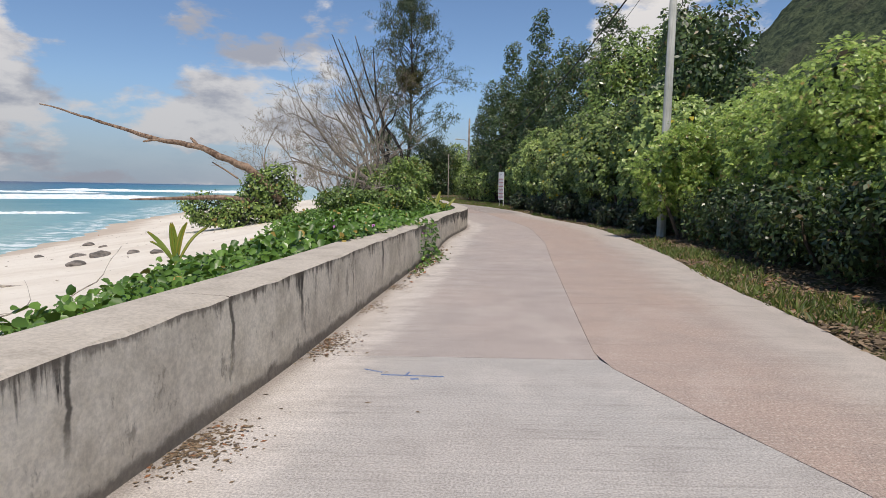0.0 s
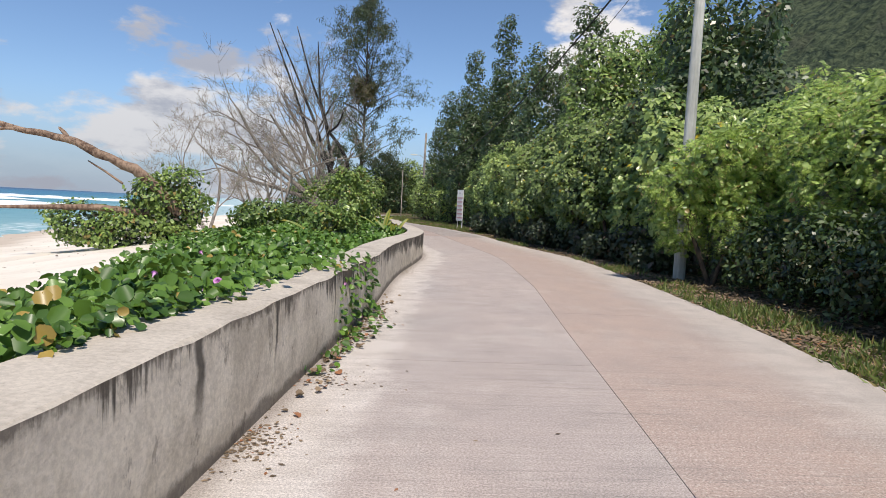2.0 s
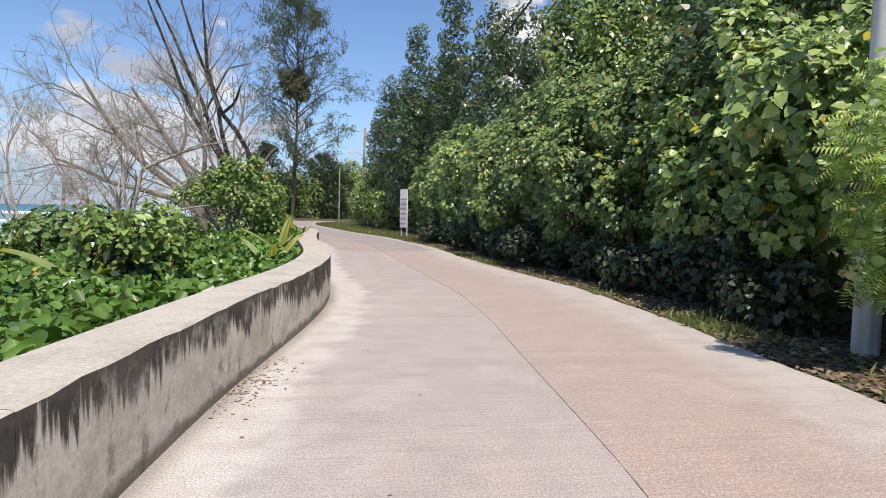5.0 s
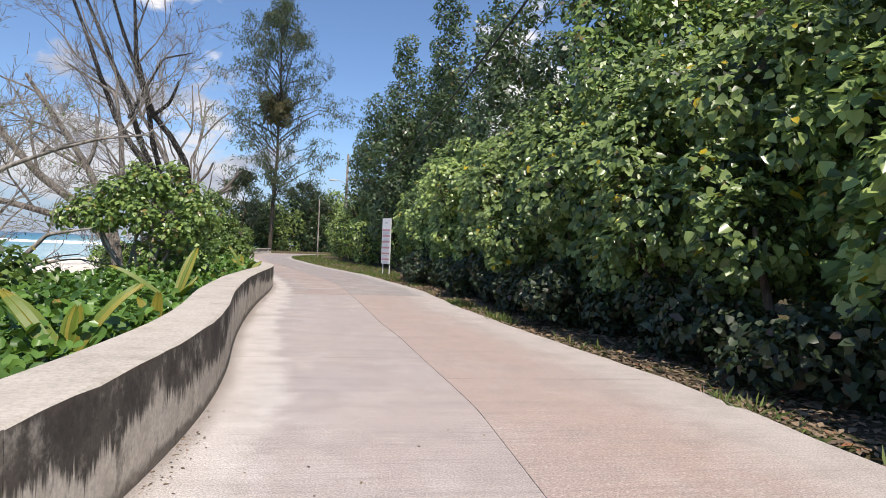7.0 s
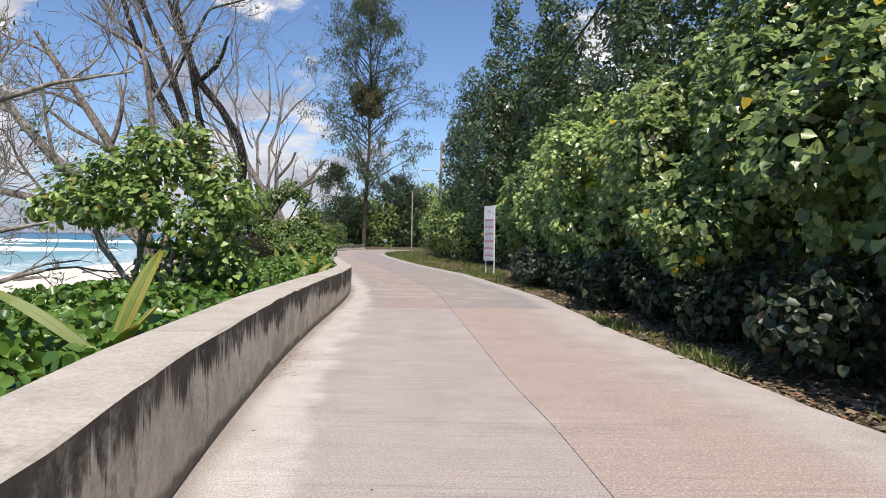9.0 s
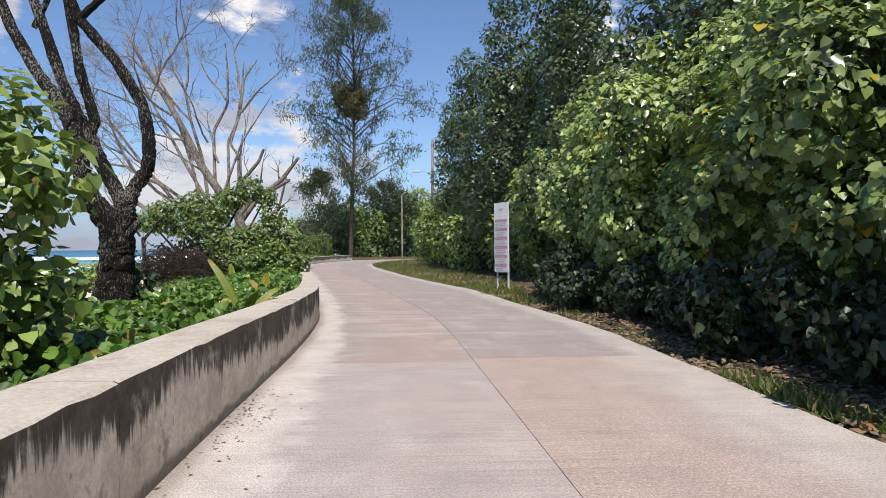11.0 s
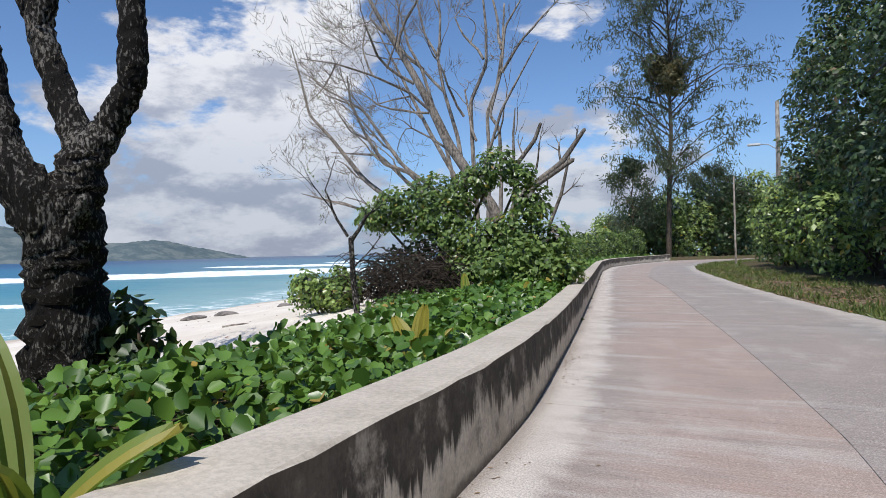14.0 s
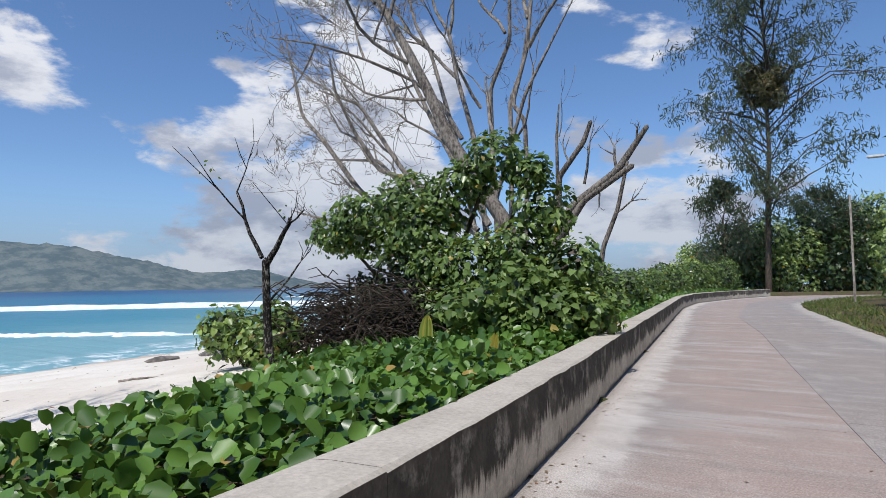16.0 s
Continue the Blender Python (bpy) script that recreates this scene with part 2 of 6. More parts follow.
    # surfaces turned up take the darker cap colour
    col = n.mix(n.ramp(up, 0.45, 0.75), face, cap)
    col = n.mix(1.0, col, n.join(speck, speck, speck), "MULTIPLY")
    h = n.math("ADD", n.math("MULTIPLY", fine, 0.3), n.math("ADD", mid, n.math("MULTIPLY", pits, 0.3)))
    finish(n, col, 0.9, n.bump(h, 0.5, 0.012), 0.2)
    return mat


def build_sand():
    mat, n = material("coral_sand")
    obj = n.add("ShaderNodeTexCoord").outputs["Object"]
    z = n.split(obj)[2]
    a = n.noise(obj, 0.5, 4.0)
    b = n.noise(obj, 7.0, 5.0, 0.65)
    f = n.noise(obj, 120.0, 2.0)
    col = n.mix(n.ramp(a, 0.35, 0.65), (0.78, 0.72, 0.62), (0.69, 0.62, 0.52))
    col = n.mix(n.math("MULTIPLY", n.ramp(b, 0.55, 0.75), 0.35), col, (0.42, 0.34, 0.26))
    wet = n.ramp(n.math("ADD", z, n.math("MULTIPLY", n.math("SUBTRACT", a, 0.5), 0.5)), -1.85, -1.55, 1.0, 0.0)
    col = n.mix(n.math("MULTIPLY", wet, 0.7), col, (0.42, 0.33, 0.25))
    finish(n, col, 0.9, n.bump(n.math("ADD", b, n.math("MULTIPLY", f, 0.15)), 0.5, 0.06), 0.2)
    return mat


def build_soil():
    mat, n = material("leafy_soil")
    obj = n.add("ShaderNodeTexCoord").outputs["Object"]
    a = n.noise(obj, 1.3, 4.0)
    b = n.noise(obj, 18.0, 5.0, 0.7)
    col = n.mix(n.ramp(b, 0.38, 0.62), (0.055, 0.045, 0.028), (0.15, 0.115, 0.07))
    col = n.mix(n.math("MULTIPLY", n.ramp(a, 0.48, 0.62), 0.6), col, (0.075, 0.10, 0.03))
    finish(n, col, 0.95, n.bump(b, 0.8, 0.04), 0.1)
    return mat


def build_sea():
    mat, n = material("sea_water")
    obj = n.add("ShaderNodeTexCoord").outputs["Object"]
    x, y, _ = n.split(obj)
    out = n.math("MULTIPLY", n.math("ADD", n.math("ADD", x, 12.0), n.math("MULTIPLY", y, 0.30)), -1.0)
    broken = n.math("MULTIPLY", n.math("SUBTRACT", n.noise(obj, 0.03, 3.0), 0.5), 46.0)
    off = n.math("ADD", out, broken)
    col = n.mix(n.ramp(off, 2.0, 30.0), (0.18, 0.36, 0.37), (0.045, 0.225, 0.28))
    col = n.mix(n.ramp(off, 24.0, 95.0), col, (0.016, 0.14, 0.23))
    col = n.mix(n.ramp(off, 110.0, 420.0), col, (0.008, 0.06, 0.15))
    wave = n.noise(n.scaled(obj, (0.35, 1.0, 1)), 0.9, 5.0, 0.6, 0.3)
    swell = n.noise(n.scaled(obj, (0.05, 0.22, 1)), 1.0, 3.0)
    fleck = n.noise(n.scaled(obj, (0.09, 0.40, 1), (4, 9, 0)), 1.0, 6.0, 0.7)
    foam = n.ramp(fleck, 0.68, 0.72)
    surf = n.math("ADD", n.math("MULTIPLY", n.noise(n.scaled(obj, (1, 1, 1)), 0.35, 6.0, 0.7), 9.0), n.math("ADD", x, n.math("MULTIPLY", y, 0.30)))
    near = n.ramp(surf, -12.0, -8.5)
    lace = n.ramp(n.noise(obj, 0.9, 6.0, 0.75), 0.47, 0.60)
    foam = n.math("MAXIMUM", foam, n.math("MULTIPLY", near, lace))
    col = n.mix(n.math("MULTIPLY", foam, 0.85), col, (0.80, 0.84, 0.84))
    h = n.math("ADD", n.math("MULTIPLY", wave, 0.5), n.math("MULTIPLY", swell, 2.0))
    finish(n, col, n.ramp(foam, 0.0, 1.0, 0.32, 0.8), n.bump(h, 0.8, 0.35), 0.18)
    return mat


def build_plain(name, a, b, scale=5.0, rough=0.7, depth=0.0, spec=0.3, metal=0.0):
    mat, n = material(name)
    obj = n.add("ShaderNodeTexCoord").outputs["Object"]
    f = n.noise(obj, scale, 5.0, 0.62)
    finish(n, n.mix(n.ramp(f, 0.36, 0.64), a, b), rough, n.bump(f, 0.5, depth) if depth else None, spec, metal)
    return mat


M_SLAB_L = build_concrete("road_concrete", (0.40, 0.36, 0.335), (0.44, 0.385, 0.35), red=0.18, sand_at_edge=0.62, agg=0.02)
M_SLAB_OLD = build_concrete("old_road_concrete", (0.43, 0.41, 0.385), (0.46, 0.425, 0.39), red=0.0, sand_at_edge=0.60, agg=0.03)
M_SLAB_R = build_concrete("road_aggregate", (0.40, 0.345, 0.31), (0.42, 0.345, 0.295), red=0.45, agg=0.28, pale_edge=0.9)
M_SLAB_L_WORN = build_concrete("worn_road_concrete", (0.325, 0.285, 0.26), (0.35, 0.29, 0.255), red=0.35, sand_at_edge=0.55, agg=0.10, bands=0.40)
M_SLAB_R_WORN = build_concrete("worn_road_aggregate", (0.28, 0.265, 0.25), (0.30, 0.27, 0.25), red=0.15, agg=0.25, pale_edge=0.5, bands=0.2)
M_WALL = build_wall_material()
M_SAND, M_SOIL, M_SEA = build_sand(), build_soil(), build_sea()
M_FOAM = build_plain("sea_foam", (0.88, 0.90, 0.90), (0.66, 0.76, 0.78), 0.9, 0.8, 0.2)
M_LEAF_HEART = leaf_material("heart_leaf", (0.095, 0.170, 0.042), (0.50, 0.62, 0.20), (0.55, 0.42, 0.04), 0.012, 0.34, 0.36)
M_LEAF_HEART_DEEP = leaf_material("deep_green_heart_leaf", (0.060, 0.105, 0.030), (0.30, 0.39, 0.12), (0.55, 0.40, 0.03), 0.010, 0.34, 0.30)
M_LEAF_DARK = leaf_material("dark_leaf", (0.022, 0.048, 0.018), (0.100, 0.155, 0.052), (0.16, 0.11, 0.04), 0.04, 0.42, 0.20)
# near-black leaf colour standing in for shade inside and under foliage
M_LEAF_SHADE = leaf_material("painted_shade_leaf", (0.016, 0.030, 0.012), (0.042, 0.066, 0.024), (0.07, 0.05, 0.03), 0.06, 0.55, 0.08)
M_LEAF_MID = leaf_material("mid_leaf", (0.075, 0.145, 0.035), (0.34, 0.46, 0.12), (0.34, 0.25, 0.08), 0.04, 0.38, 0.30)
M_LEAF_FEATHER = leaf_material("feathery_leaf", (0.16, 0.29, 0.045), (0.55, 0.70, 0.17), (0.52, 0.42, 0.20), 0.07, 0.48, 0.40)
M_LEAF_BUSH = leaf_material("shore_bush_leaf", (0.070, 0.13, 0.030), (0.20, 0.29, 0.075), (0.38, 0.30, 0.05), 0.02)
M_LEAF_VINE = leaf_material("vine_leaf", (0.038, 0.096, 0.014), (0.140, 0.262, 0.040), (0.40, 0.28, 0.07), 0.015, 0.42, 0.20)
M_LEAF_COCO = leaf_material("palm_sprout_leaf", (0.11, 0.17, 0.025), (0.24, 0.31, 0.045), (0.40, 0.33, 0.06), 0.08, 0.45, 0.35)
M_LEAF_COCO_DRY = leaf_material("palm_sprout_yellow", (0.28, 0.27, 0.04), (0.42, 0.36, 0.06), (0.30, 0.16, 0.05), 0.1, 0.5, 0.4)
M_NEEDLE = leaf_material("casuarina_needle", (0.036, 0.056, 0.034), (0.105, 0.138, 0.080), (0.14, 0.10, 0.05), 0.06, 0.7, 0.25)
M_LEAF_CLUMP = leaf_material("brown_green_clump_leaf", (0.070, 0.066, 0.028), (0.19, 0.165, 0.070), (0.20, 0.13, 0.05), 0.08, 0.6, 0.2)
M_GRASS = leaf_material("verge_grass", (0.06, 0.10, 0.022), (0.17, 0.22, 0.05), (0.28, 0.22, 0.09), 0.15, 0.6, 0.3)
M_DRY = leaf_material("dry_litter", (0.095, 0.066, 0.042), (0.28, 0.20, 0.125), (0.30, 0.13, 0.06), 0.08, 0.8, 0.05)
M_BARK_DARK = bark_material("dark_cracked_bark", (0.014, 0.012, 0.010), (0.27, 0.25, 0.22), 44.0, 0.38, 0.06, 0.50, 0.60)
M_BARK_GREY = bark_material("bleached_grey_bark", (0.16, 0.135, 0.11), (0.43, 0.38, 0.32), 11.0, 0.25, 0.02)
M_BARK_TREE = bark_material("rough_grey_brown_bark", (0.065, 0.054, 0.045), (0.29, 0.255, 0.215), 22.0, 0.4, 0.03)
M_BARK_LOG = bark_material("peeling_brown_bark", (0.10, 0.060, 0.042), (0.34, 0.24, 0.17), 9.0, 0.6, 0.03)
M_BARK_BROWN = bark_material("brown_stem_bark", (0.045, 0.035, 0.026), (0.14, 0.11, 0.08), 12.0, 0.3, 0.01)
M_BARK_PALE = bark_material("weathered_pale_bark", (0.10, 0.086, 0.072), (0.38, 0.335, 0.285), 18.0, 0.35, 0.03)
M_BARK_TANGLE = bark_material("dead_vine_bark", (0.018, 0.014, 0.011), (0.085, 0.066, 0.050), 14.0, 0.3, 0.01)
M_POLE = bark_material("weathered_timber_pole", (0.34, 0.34, 0.30), (0.55, 0.55, 0.50), 7.0, 0.08, 0.008)


# ---------------------------------------------------------------- mesh tools
def mesh_from(name, verts, faces, mat, smooth=False):
    """A mesh from arrays: verts (n, 3), faces (m, k) with k corners each."""
    verts, faces = np.asarray(verts, dtype=np.float32), np.asarray(faces, dtype=np.int32)
    me = bpy.data.meshes.new(name)
    m, k = faces.shape
    me.vertices.add(len(verts))
    me.vertices.foreach_set("co", verts.ravel())
    me.loops.add(m * k)
    me.loops.foreach_set("vertex_index", faces.ravel())
    me.polygons.add(m)
    me.polygons.foreach_set("loop_start", np.arange(0, m * k, k, dtype=np.int32))
    me.polygons.foreach_set("use_smooth", np.full(m, smooth))
    if mat:
        me.materials.append(mat)
    me.update(calc_edges=True)
    return me


def part(name, data, parent=None, label=""):
    ob = new(name, data)
    if parent:
        ob.parent = parent
    if label:
        ob["label"] = label
    return ob


def thing(name, label, category, x=0.0, y=0.0, z=0.0, group="", kind=""):
    ob = new(name)
    ob.empty_display_size = 0.2
    ob.location = (x, y, z)
    return tagged(ob, label, category, group, kind)


def bm_mesh(name, bm, mat):
    me = bpy.data.meshes.new(name)
    bm.to_mesh(me)
    bm.free()
    me.materials.append(mat)
    return me


def box_bm(x0, x1, y0, y1, z0, z1, bevel=0.0):
    bm = bmesh.new()
    bmesh.ops.create_cube(bm, size=1.0, matrix=Matrix.Translation(((x0 + x1) / 2, (y0 + y1) / 2, (z0 + z1) / 2)) @ Matrix.Diagonal((x1 - x0, y1 - y0, z1 - z0, 1)))
    if bevel:
        bmesh.ops.bevel(bm, geom=bm.edges[:], offset=bevel, segments=2, affect="EDGES")
    return bm


class Tubes:
    """Round limbs along lines of points, gathered for one mesh."""

    def __init__(self, sides=7):
        self.v, self.f, self.sides = [], [], sides

    def add(self, points, radii, rough=0.0, rng=None):
        p = np.asarray(points, dtype=float)
        r = np.asarray(radii, dtype=float)
        n, k = len(p), self.sides
        t = np.gradient(p, axis=0)
        t /= np.linalg.norm(t, axis=1)[:, None] + 1e-9
        ref = np.array((0.31, 0.17, 0.93)) if abs(t[0][2]) < 0.9 else np.array((0.95, 0.3, 0.1))
        a = np.cross(t, ref)
        a /= np.linalg.norm(a, axis=1)[:, None] + 1e-9
        b = np.cross(t, a)
        ang = np.arange(k) * 2 * np.pi / k
        rr = np.repeat(r[:, None], k, axis=1)
        if rough and rng is not None:
            rr = rr * (1 + rough * rng.uniform(-1, 1, rr.shape))
        ring = p[:, None, :] + rr[..., None] * (np.cos(ang)[None, :, None] * a[:, None, :] + np.sin(ang)[None, :, None] * b[:, None, :])
        start = sum(len(q) for q in self.v)
        self.v.append(ring.reshape(-1, 3))
        i, j = np.meshgrid(np.arange(n - 1), np.arange(k), indexing="ij")
        j2 = (j + 1) % k
        self.f.append((start + np.stack([i * k + j, i * k + j2, (i + 1) * k + j2, (i + 1) * k + j], axis=-1)).reshape(-1, 4))
        # closing point
        tip = start + n * k
        self.v.append(p[-1:] + t[-1:] * r[-1])
        e = start + (n - 1) * k + np.arange(k)
        self.f.append(np.stack([e, np.roll(e, -1), np.full(k, tip), np.full(k, tip)], axis=-1)[:, :4])

    def mesh(self, name, mat, smooth=True):
        v, f = np.concatenate(self.v), np.concatenate(self.f)
        quads, caps = f[f[:, 2] != f[:, 3]], f[f[:, 2] == f[:, 3]]
        tris = np.concatenate([quads[:, [0, 1, 2]], quads[:, [0, 2, 3]], caps[:, :3]])
        return mesh_from(name, v, tris, mat, smooth)


# leaf outlines: u along, v across, w up; each with its quads
LEAF_HEART = (np.array([(0, 0, 0), (0.10, -0.42, 0.10), (0.55, -0.36, 0.06), (1, 0, -0.10), (0.55, 0.36, 0.06), (0.10, 0.42, 0.10)]), np.array([(0, 1, 2, 3), (0, 3, 4, 5)]))
LEAF_OVAL = (np.array([(0, 0, 0), (0.45, -0.26, 0.06), (1, 0, -0.06), (0.45, 0.26, 0.06)]), np.array([(0, 1, 2, 3)]))
LEAF_ROUND = (np.array([(0, 0, 0), (0.16, -0.32, 0.13), (0.58, -0.43, 0.19), (0.92, -0.24, 0.08), (0.94, 0, -0.04), (0.92, 0.24, 0.08), (0.58, 0.43, 0.19), (0.16, 0.32, 0.13)]), np.array([(0, 1, 2, 3, 4), (0, 4, 5, 6, 7)]))
LEAF_SLIM = (np.array([(0, 0, 0), (0.5, -0.07, 0.02), (1, 0, -0.12), (0.5, 0.07, 0.02)]), np.array([(0, 1, 2, 3)]))


def feather_outline(pairs=8):
    v, f = [], []
    for i in range(pairs):
        u = 0.12 + 0.82 * i / pairs
        length = 0.34 * math.sin(math.pi * (0.22 + 0.68 * i / pairs))
        for s in (-1, 1):
            k = len(v)
            v += [(u, 0, 0), (u + 0.095, s * length * 0.30, 0.03), (u + 0.10, s * length, -0.04)]
            f.append((k, k + 1, k + 2))
    return np.array(v), np.array(f)


LEAF_FEATHER = feather_outline()


def leaves(name, outline, p, normal, size, rng, mat, spread=0.6, lift=0.45, droop=0.3, smooth=True, bias=(-0.16, -0.38, 0.91)):
    """Many leaves in one mesh: points, outward directions, sizes."""
    p = np.asarray(p)
    n = len(p)
    up = normal + rng.normal(0, spread, (n, 3)) + lift * np.array(bias)
    up /= np.linalg.norm(up, axis=1)[:, None]
    along = rng.normal(0, 1, (n, 3)) + normal * 0.7 - np.array((0, 0, droop))
    along -= up * np.sum(along * up, axis=1)[:, None]
    along /= np.linalg.norm(along, axis=1)[:, None]
    across = np.cross(up, along)
    shape, quads = outline
    s = np.asarray(size)[:, None, None]
    v = p[:, None, :] + s * (shape[None, :, 0:1] * along[:, None, :] + shape[None, :, 1:2] * across[:, None, :] + shape[None, :, 2:3] * up[:, None, :])
    k = len(shape)
    f = (np.arange(n) * k)[:, None, None] + quads[None]
    return mesh_from(name, v.reshape(-1, 3), f.reshape(-1, quads.shape[1]), mat, smooth)


def on_blobs(blobs, density, rng, floor=0.05, thick=0.25, keep=0.80):
    """Points and outward directions over the uneven skin of overlapping clumps (x, y, z, rx, ry, rz)."""
    blobs = np.asarray(blobs, dtype=float)
    ps, ns = [], []
    for i, b in enumerate(blobs):
        c, r = b[:3], b[3:]
        area = 4 * math.pi * ((r[0] * r[1]) ** 1.6 / 3 + (r[0] * r[2]) ** 1.6 / 3 + (r[1] * r[2]) ** 1.6 / 3) ** (1 / 1.6)
        n = max(6, int(area * density))
        d = rng.normal(0, 1, (n, 3))
        d /= np.linalg.norm(d, axis=1)[:, None]
        lump = 1 + 0.20 * np.sin(d[:, 0] * 5.1 + i) * np.cos(d[:, 1] * 6.3 + 2 * i) + 0.12 * np.sin(d[:, 2] * 9.0 + 3 * i + d[:, 0] * 4)
        depth = 1 - thick * rng.random(n) ** 2
        p = c + d * r * (lump * depth)[:, None]
        ok = p[:, 2] > floor
        for j, o in enumerate(blobs):
            if j != i:
                q = (p - o[:3]) / o[3:]
                ok &= np.sum(q * q, axis=1) > keep * keep
        ps.append(p[ok])
        nn = d / r
        ns.append((nn / np.linalg.norm(nn, axis=1)[:, None])[ok])
    return np.concatenate(ps), np.concatenate(ns)


def clumps(rng, rx, ry, z0, z1, count, r=(0.32, 0.5)):
    """Overlapping clumps that fill an upright rounded body round the origin."""
    out = []
    for i in range(count):
        a = i * 2.399 + rng.uniform(-0.4, 0.4)
        h = (i + 0.5) / count
        ring = math.sqrt(max(0.0, 1 - (2 * h - 1) ** 2 * 0.75)) * rng.uniform(0.45, 0.78)
        size = rng.uniform(*r)
        hz = (z1 - z0)
        out.append((rx * ring * math.cos(a), ry * ring * math.sin(a), z0 + hz * (0.14 + 0.70 * h), rx * size * 1.15, ry * size * 1.15, min(hz * 0.34, max(rx, ry) * size * 1.1)))
    return out


def shrub(name, label, category, x, y, z, rx, ry, z0, z1, leaf, density, outline, mat, seed, count=8, group="", stems=5, lean=(0, 0), stem_mat=None, r=(0.32, 0.5), droop=0.3, lift=0.45, thick=0.3, extra=(), gaps=0.0, inner_mat=None, given=None, bias=(-0.16, -0.38, 0.91)):
    """A leafy bush or tree: stems from the ground and a crown of separate leaves over uneven clumps."""
    rng = np.random.default_rng(seed)
    ob = thing(name, label, category, x, y, z, group)
    blobs = clumps(rng, rx, ry, z0, z1, count, r)
    blobs = given or blobs
    blobs = [(b[0] + lean[0] * b[2], b[1] + lean[1] * b[2], *b[2:]) for b in blobs]
    p, nrm = on_blobs(blobs, density, rng, thick=thick)
    if gaps:
        q = p * 2.6 + seed
        hole = np.sin(q[:, 0] + 1.3 * np.sin(q[:, 1] * 0.8)) * np.sin(q[:, 1] + q[:, 2]) * np.cos(q[:, 2] * 1.4 + q[:, 0] * 0.5) + rng.normal(0, 0.15, len(p))
        p, nrm = p[hole < gaps], nrm[hole < gaps]
    size = leaf * rng.uniform(0.5, 1.3, len(p))
    for kind, size_x, dense, leaf_mat, part_name in extra:
        pe, ne = on_blobs(blobs, dense, rng, thick=0.35)
        pe = pe + ne * 0.05
        part(part_name, leaves(part_name, kind, pe, ne, size_x * rng.uniform(0.5, 1.3, len(pe)), rng, leaf_mat, lift=lift, droop=droop, bias=bias), ob)
    # added inner leaf layer; by default its dark colour paints the crown's shade
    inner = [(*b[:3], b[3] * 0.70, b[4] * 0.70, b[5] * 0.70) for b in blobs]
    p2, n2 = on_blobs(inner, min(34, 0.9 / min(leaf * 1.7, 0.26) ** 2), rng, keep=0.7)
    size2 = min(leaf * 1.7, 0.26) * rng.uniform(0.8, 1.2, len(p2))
    part("crown", leaves("crown", outline, p, nrm, size, rng, mat, lift=lift, droop=droop, bias=bias), ob)
    part("inner_foliage", leaves("inner_foliage", LEAF_OVAL, p2, n2, size2, rng, inner_mat or M_LEAF_SHADE, lift=0.2), ob)
    for i in range(stems):
        b = blobs[(i * 2) % len(blobs)]
        t = Tubes(6)
        x0, y0 = rng.normal(0, 0.12 * rx), rng.normal(0, 0.12 * ry)
        mid = (b[0] * 0.5 + x0 * 0.5 + rng.normal(0, 0.1), b[1] * 0.5 + y0 * 0.5 + rng.normal(0, 0.1), b[2] * 0.5)
        thickness = 0.02 + 0.011 * z1
        t.add([(x0, y0, -0.15), mid, b[:3]], [thickness, thickness * 0.75, thickness * 0.4])
        part("stem", t.mesh("stem", stem_mat or M_BARK_BROWN), ob)
    return ob


def grow(rng, start, direction, length, radius, depth, out, wild=0.35, fork=(2, 3), shrink=0.66, up=0.12, tips=None, steps=5):
    """Branches that fork on and on; out gathers (points, radii, depth)."""
    p, d = np.array(start, float), np.array(direction, float)
    d /= np.linalg.norm(d)
    pts, rad = [p.copy()], [radius]
    for i in range(steps):
        d = d + rng.normal(0, wild / steps * 1.6, 3) + np.array((0, 0, up / steps))
        d /= np.linalg.norm(d)
        p = p + d * length / steps
        pts.append(p.copy())
        rad.append(radius * (1 - 0.45 * (i + 1) / steps))
    out.append((pts, rad, depth))
    if depth <= 0:
        if tips is not None:
            tips.append((p, d))
        return
    for i in range(int(rng.integers(fork[0], fork[1] + 1))):
        at = int(rng.integers(max(1, steps - 3), steps + 1)) if i else steps
        side = rng.normal(0, 1, 3)
        side -= d * np.dot(side, d)
        side /= np.linalg.norm(side)
        spread = rng.uniform(0.35, 0.85)
        grow(rng, pts[at], d * math.cos(spread) + side * math.sin(spread), length * shrink * rng.uniform(0.75, 1.15), rad[at] * rng.uniform(0.55, 0.75), depth - 1, out, wild, fork, shrink, up, tips, steps)


def put_branches(ob, out, mat, trunk_depth, names=("trunk", "limb", "twigwork"), sides=(10, 7, 4), rough=0.0, rng=None):
    """The thick limbs as parts of their own, the thin twigs together."""
    thin = Tubes(sides[2])
    any_thin = False
    for pts, rad, depth in out:
        if depth >= trunk_depth:
            t = Tubes(sides[0] if depth > trunk_depth else sides[1])
            t.add(pts, rad, rough, rng)
            part(names[0] if depth > trunk_depth else names[1], t.mesh(names[1], mat), ob)
        else:
            thin.add(pts, rad)
            any_thin = True
            if rng is not None and depth <= 2:
                for q in range(2):
                    a = pts[int(rng.integers(1, len(pts)))]
                    way = np.array(pts[-1]) - pts[0] + rng.normal(0, 0.55, 3) * np.linalg.norm(np.array(pts[-1]) - pts[0])
                    span = rng.uniform(0.35, 0.75)
                    thin.add([a, a + way * span * 0.5 + rng.normal(0, 0.03, 3), a + way * span + (0, 0, 0.05)], (max(0.007, rad[-1] * 0.6), 0.006, 0.004))
    if any_thin:
        tagged(part(names[2], thin.mesh(names[2], mat), ob), kind="stuff")


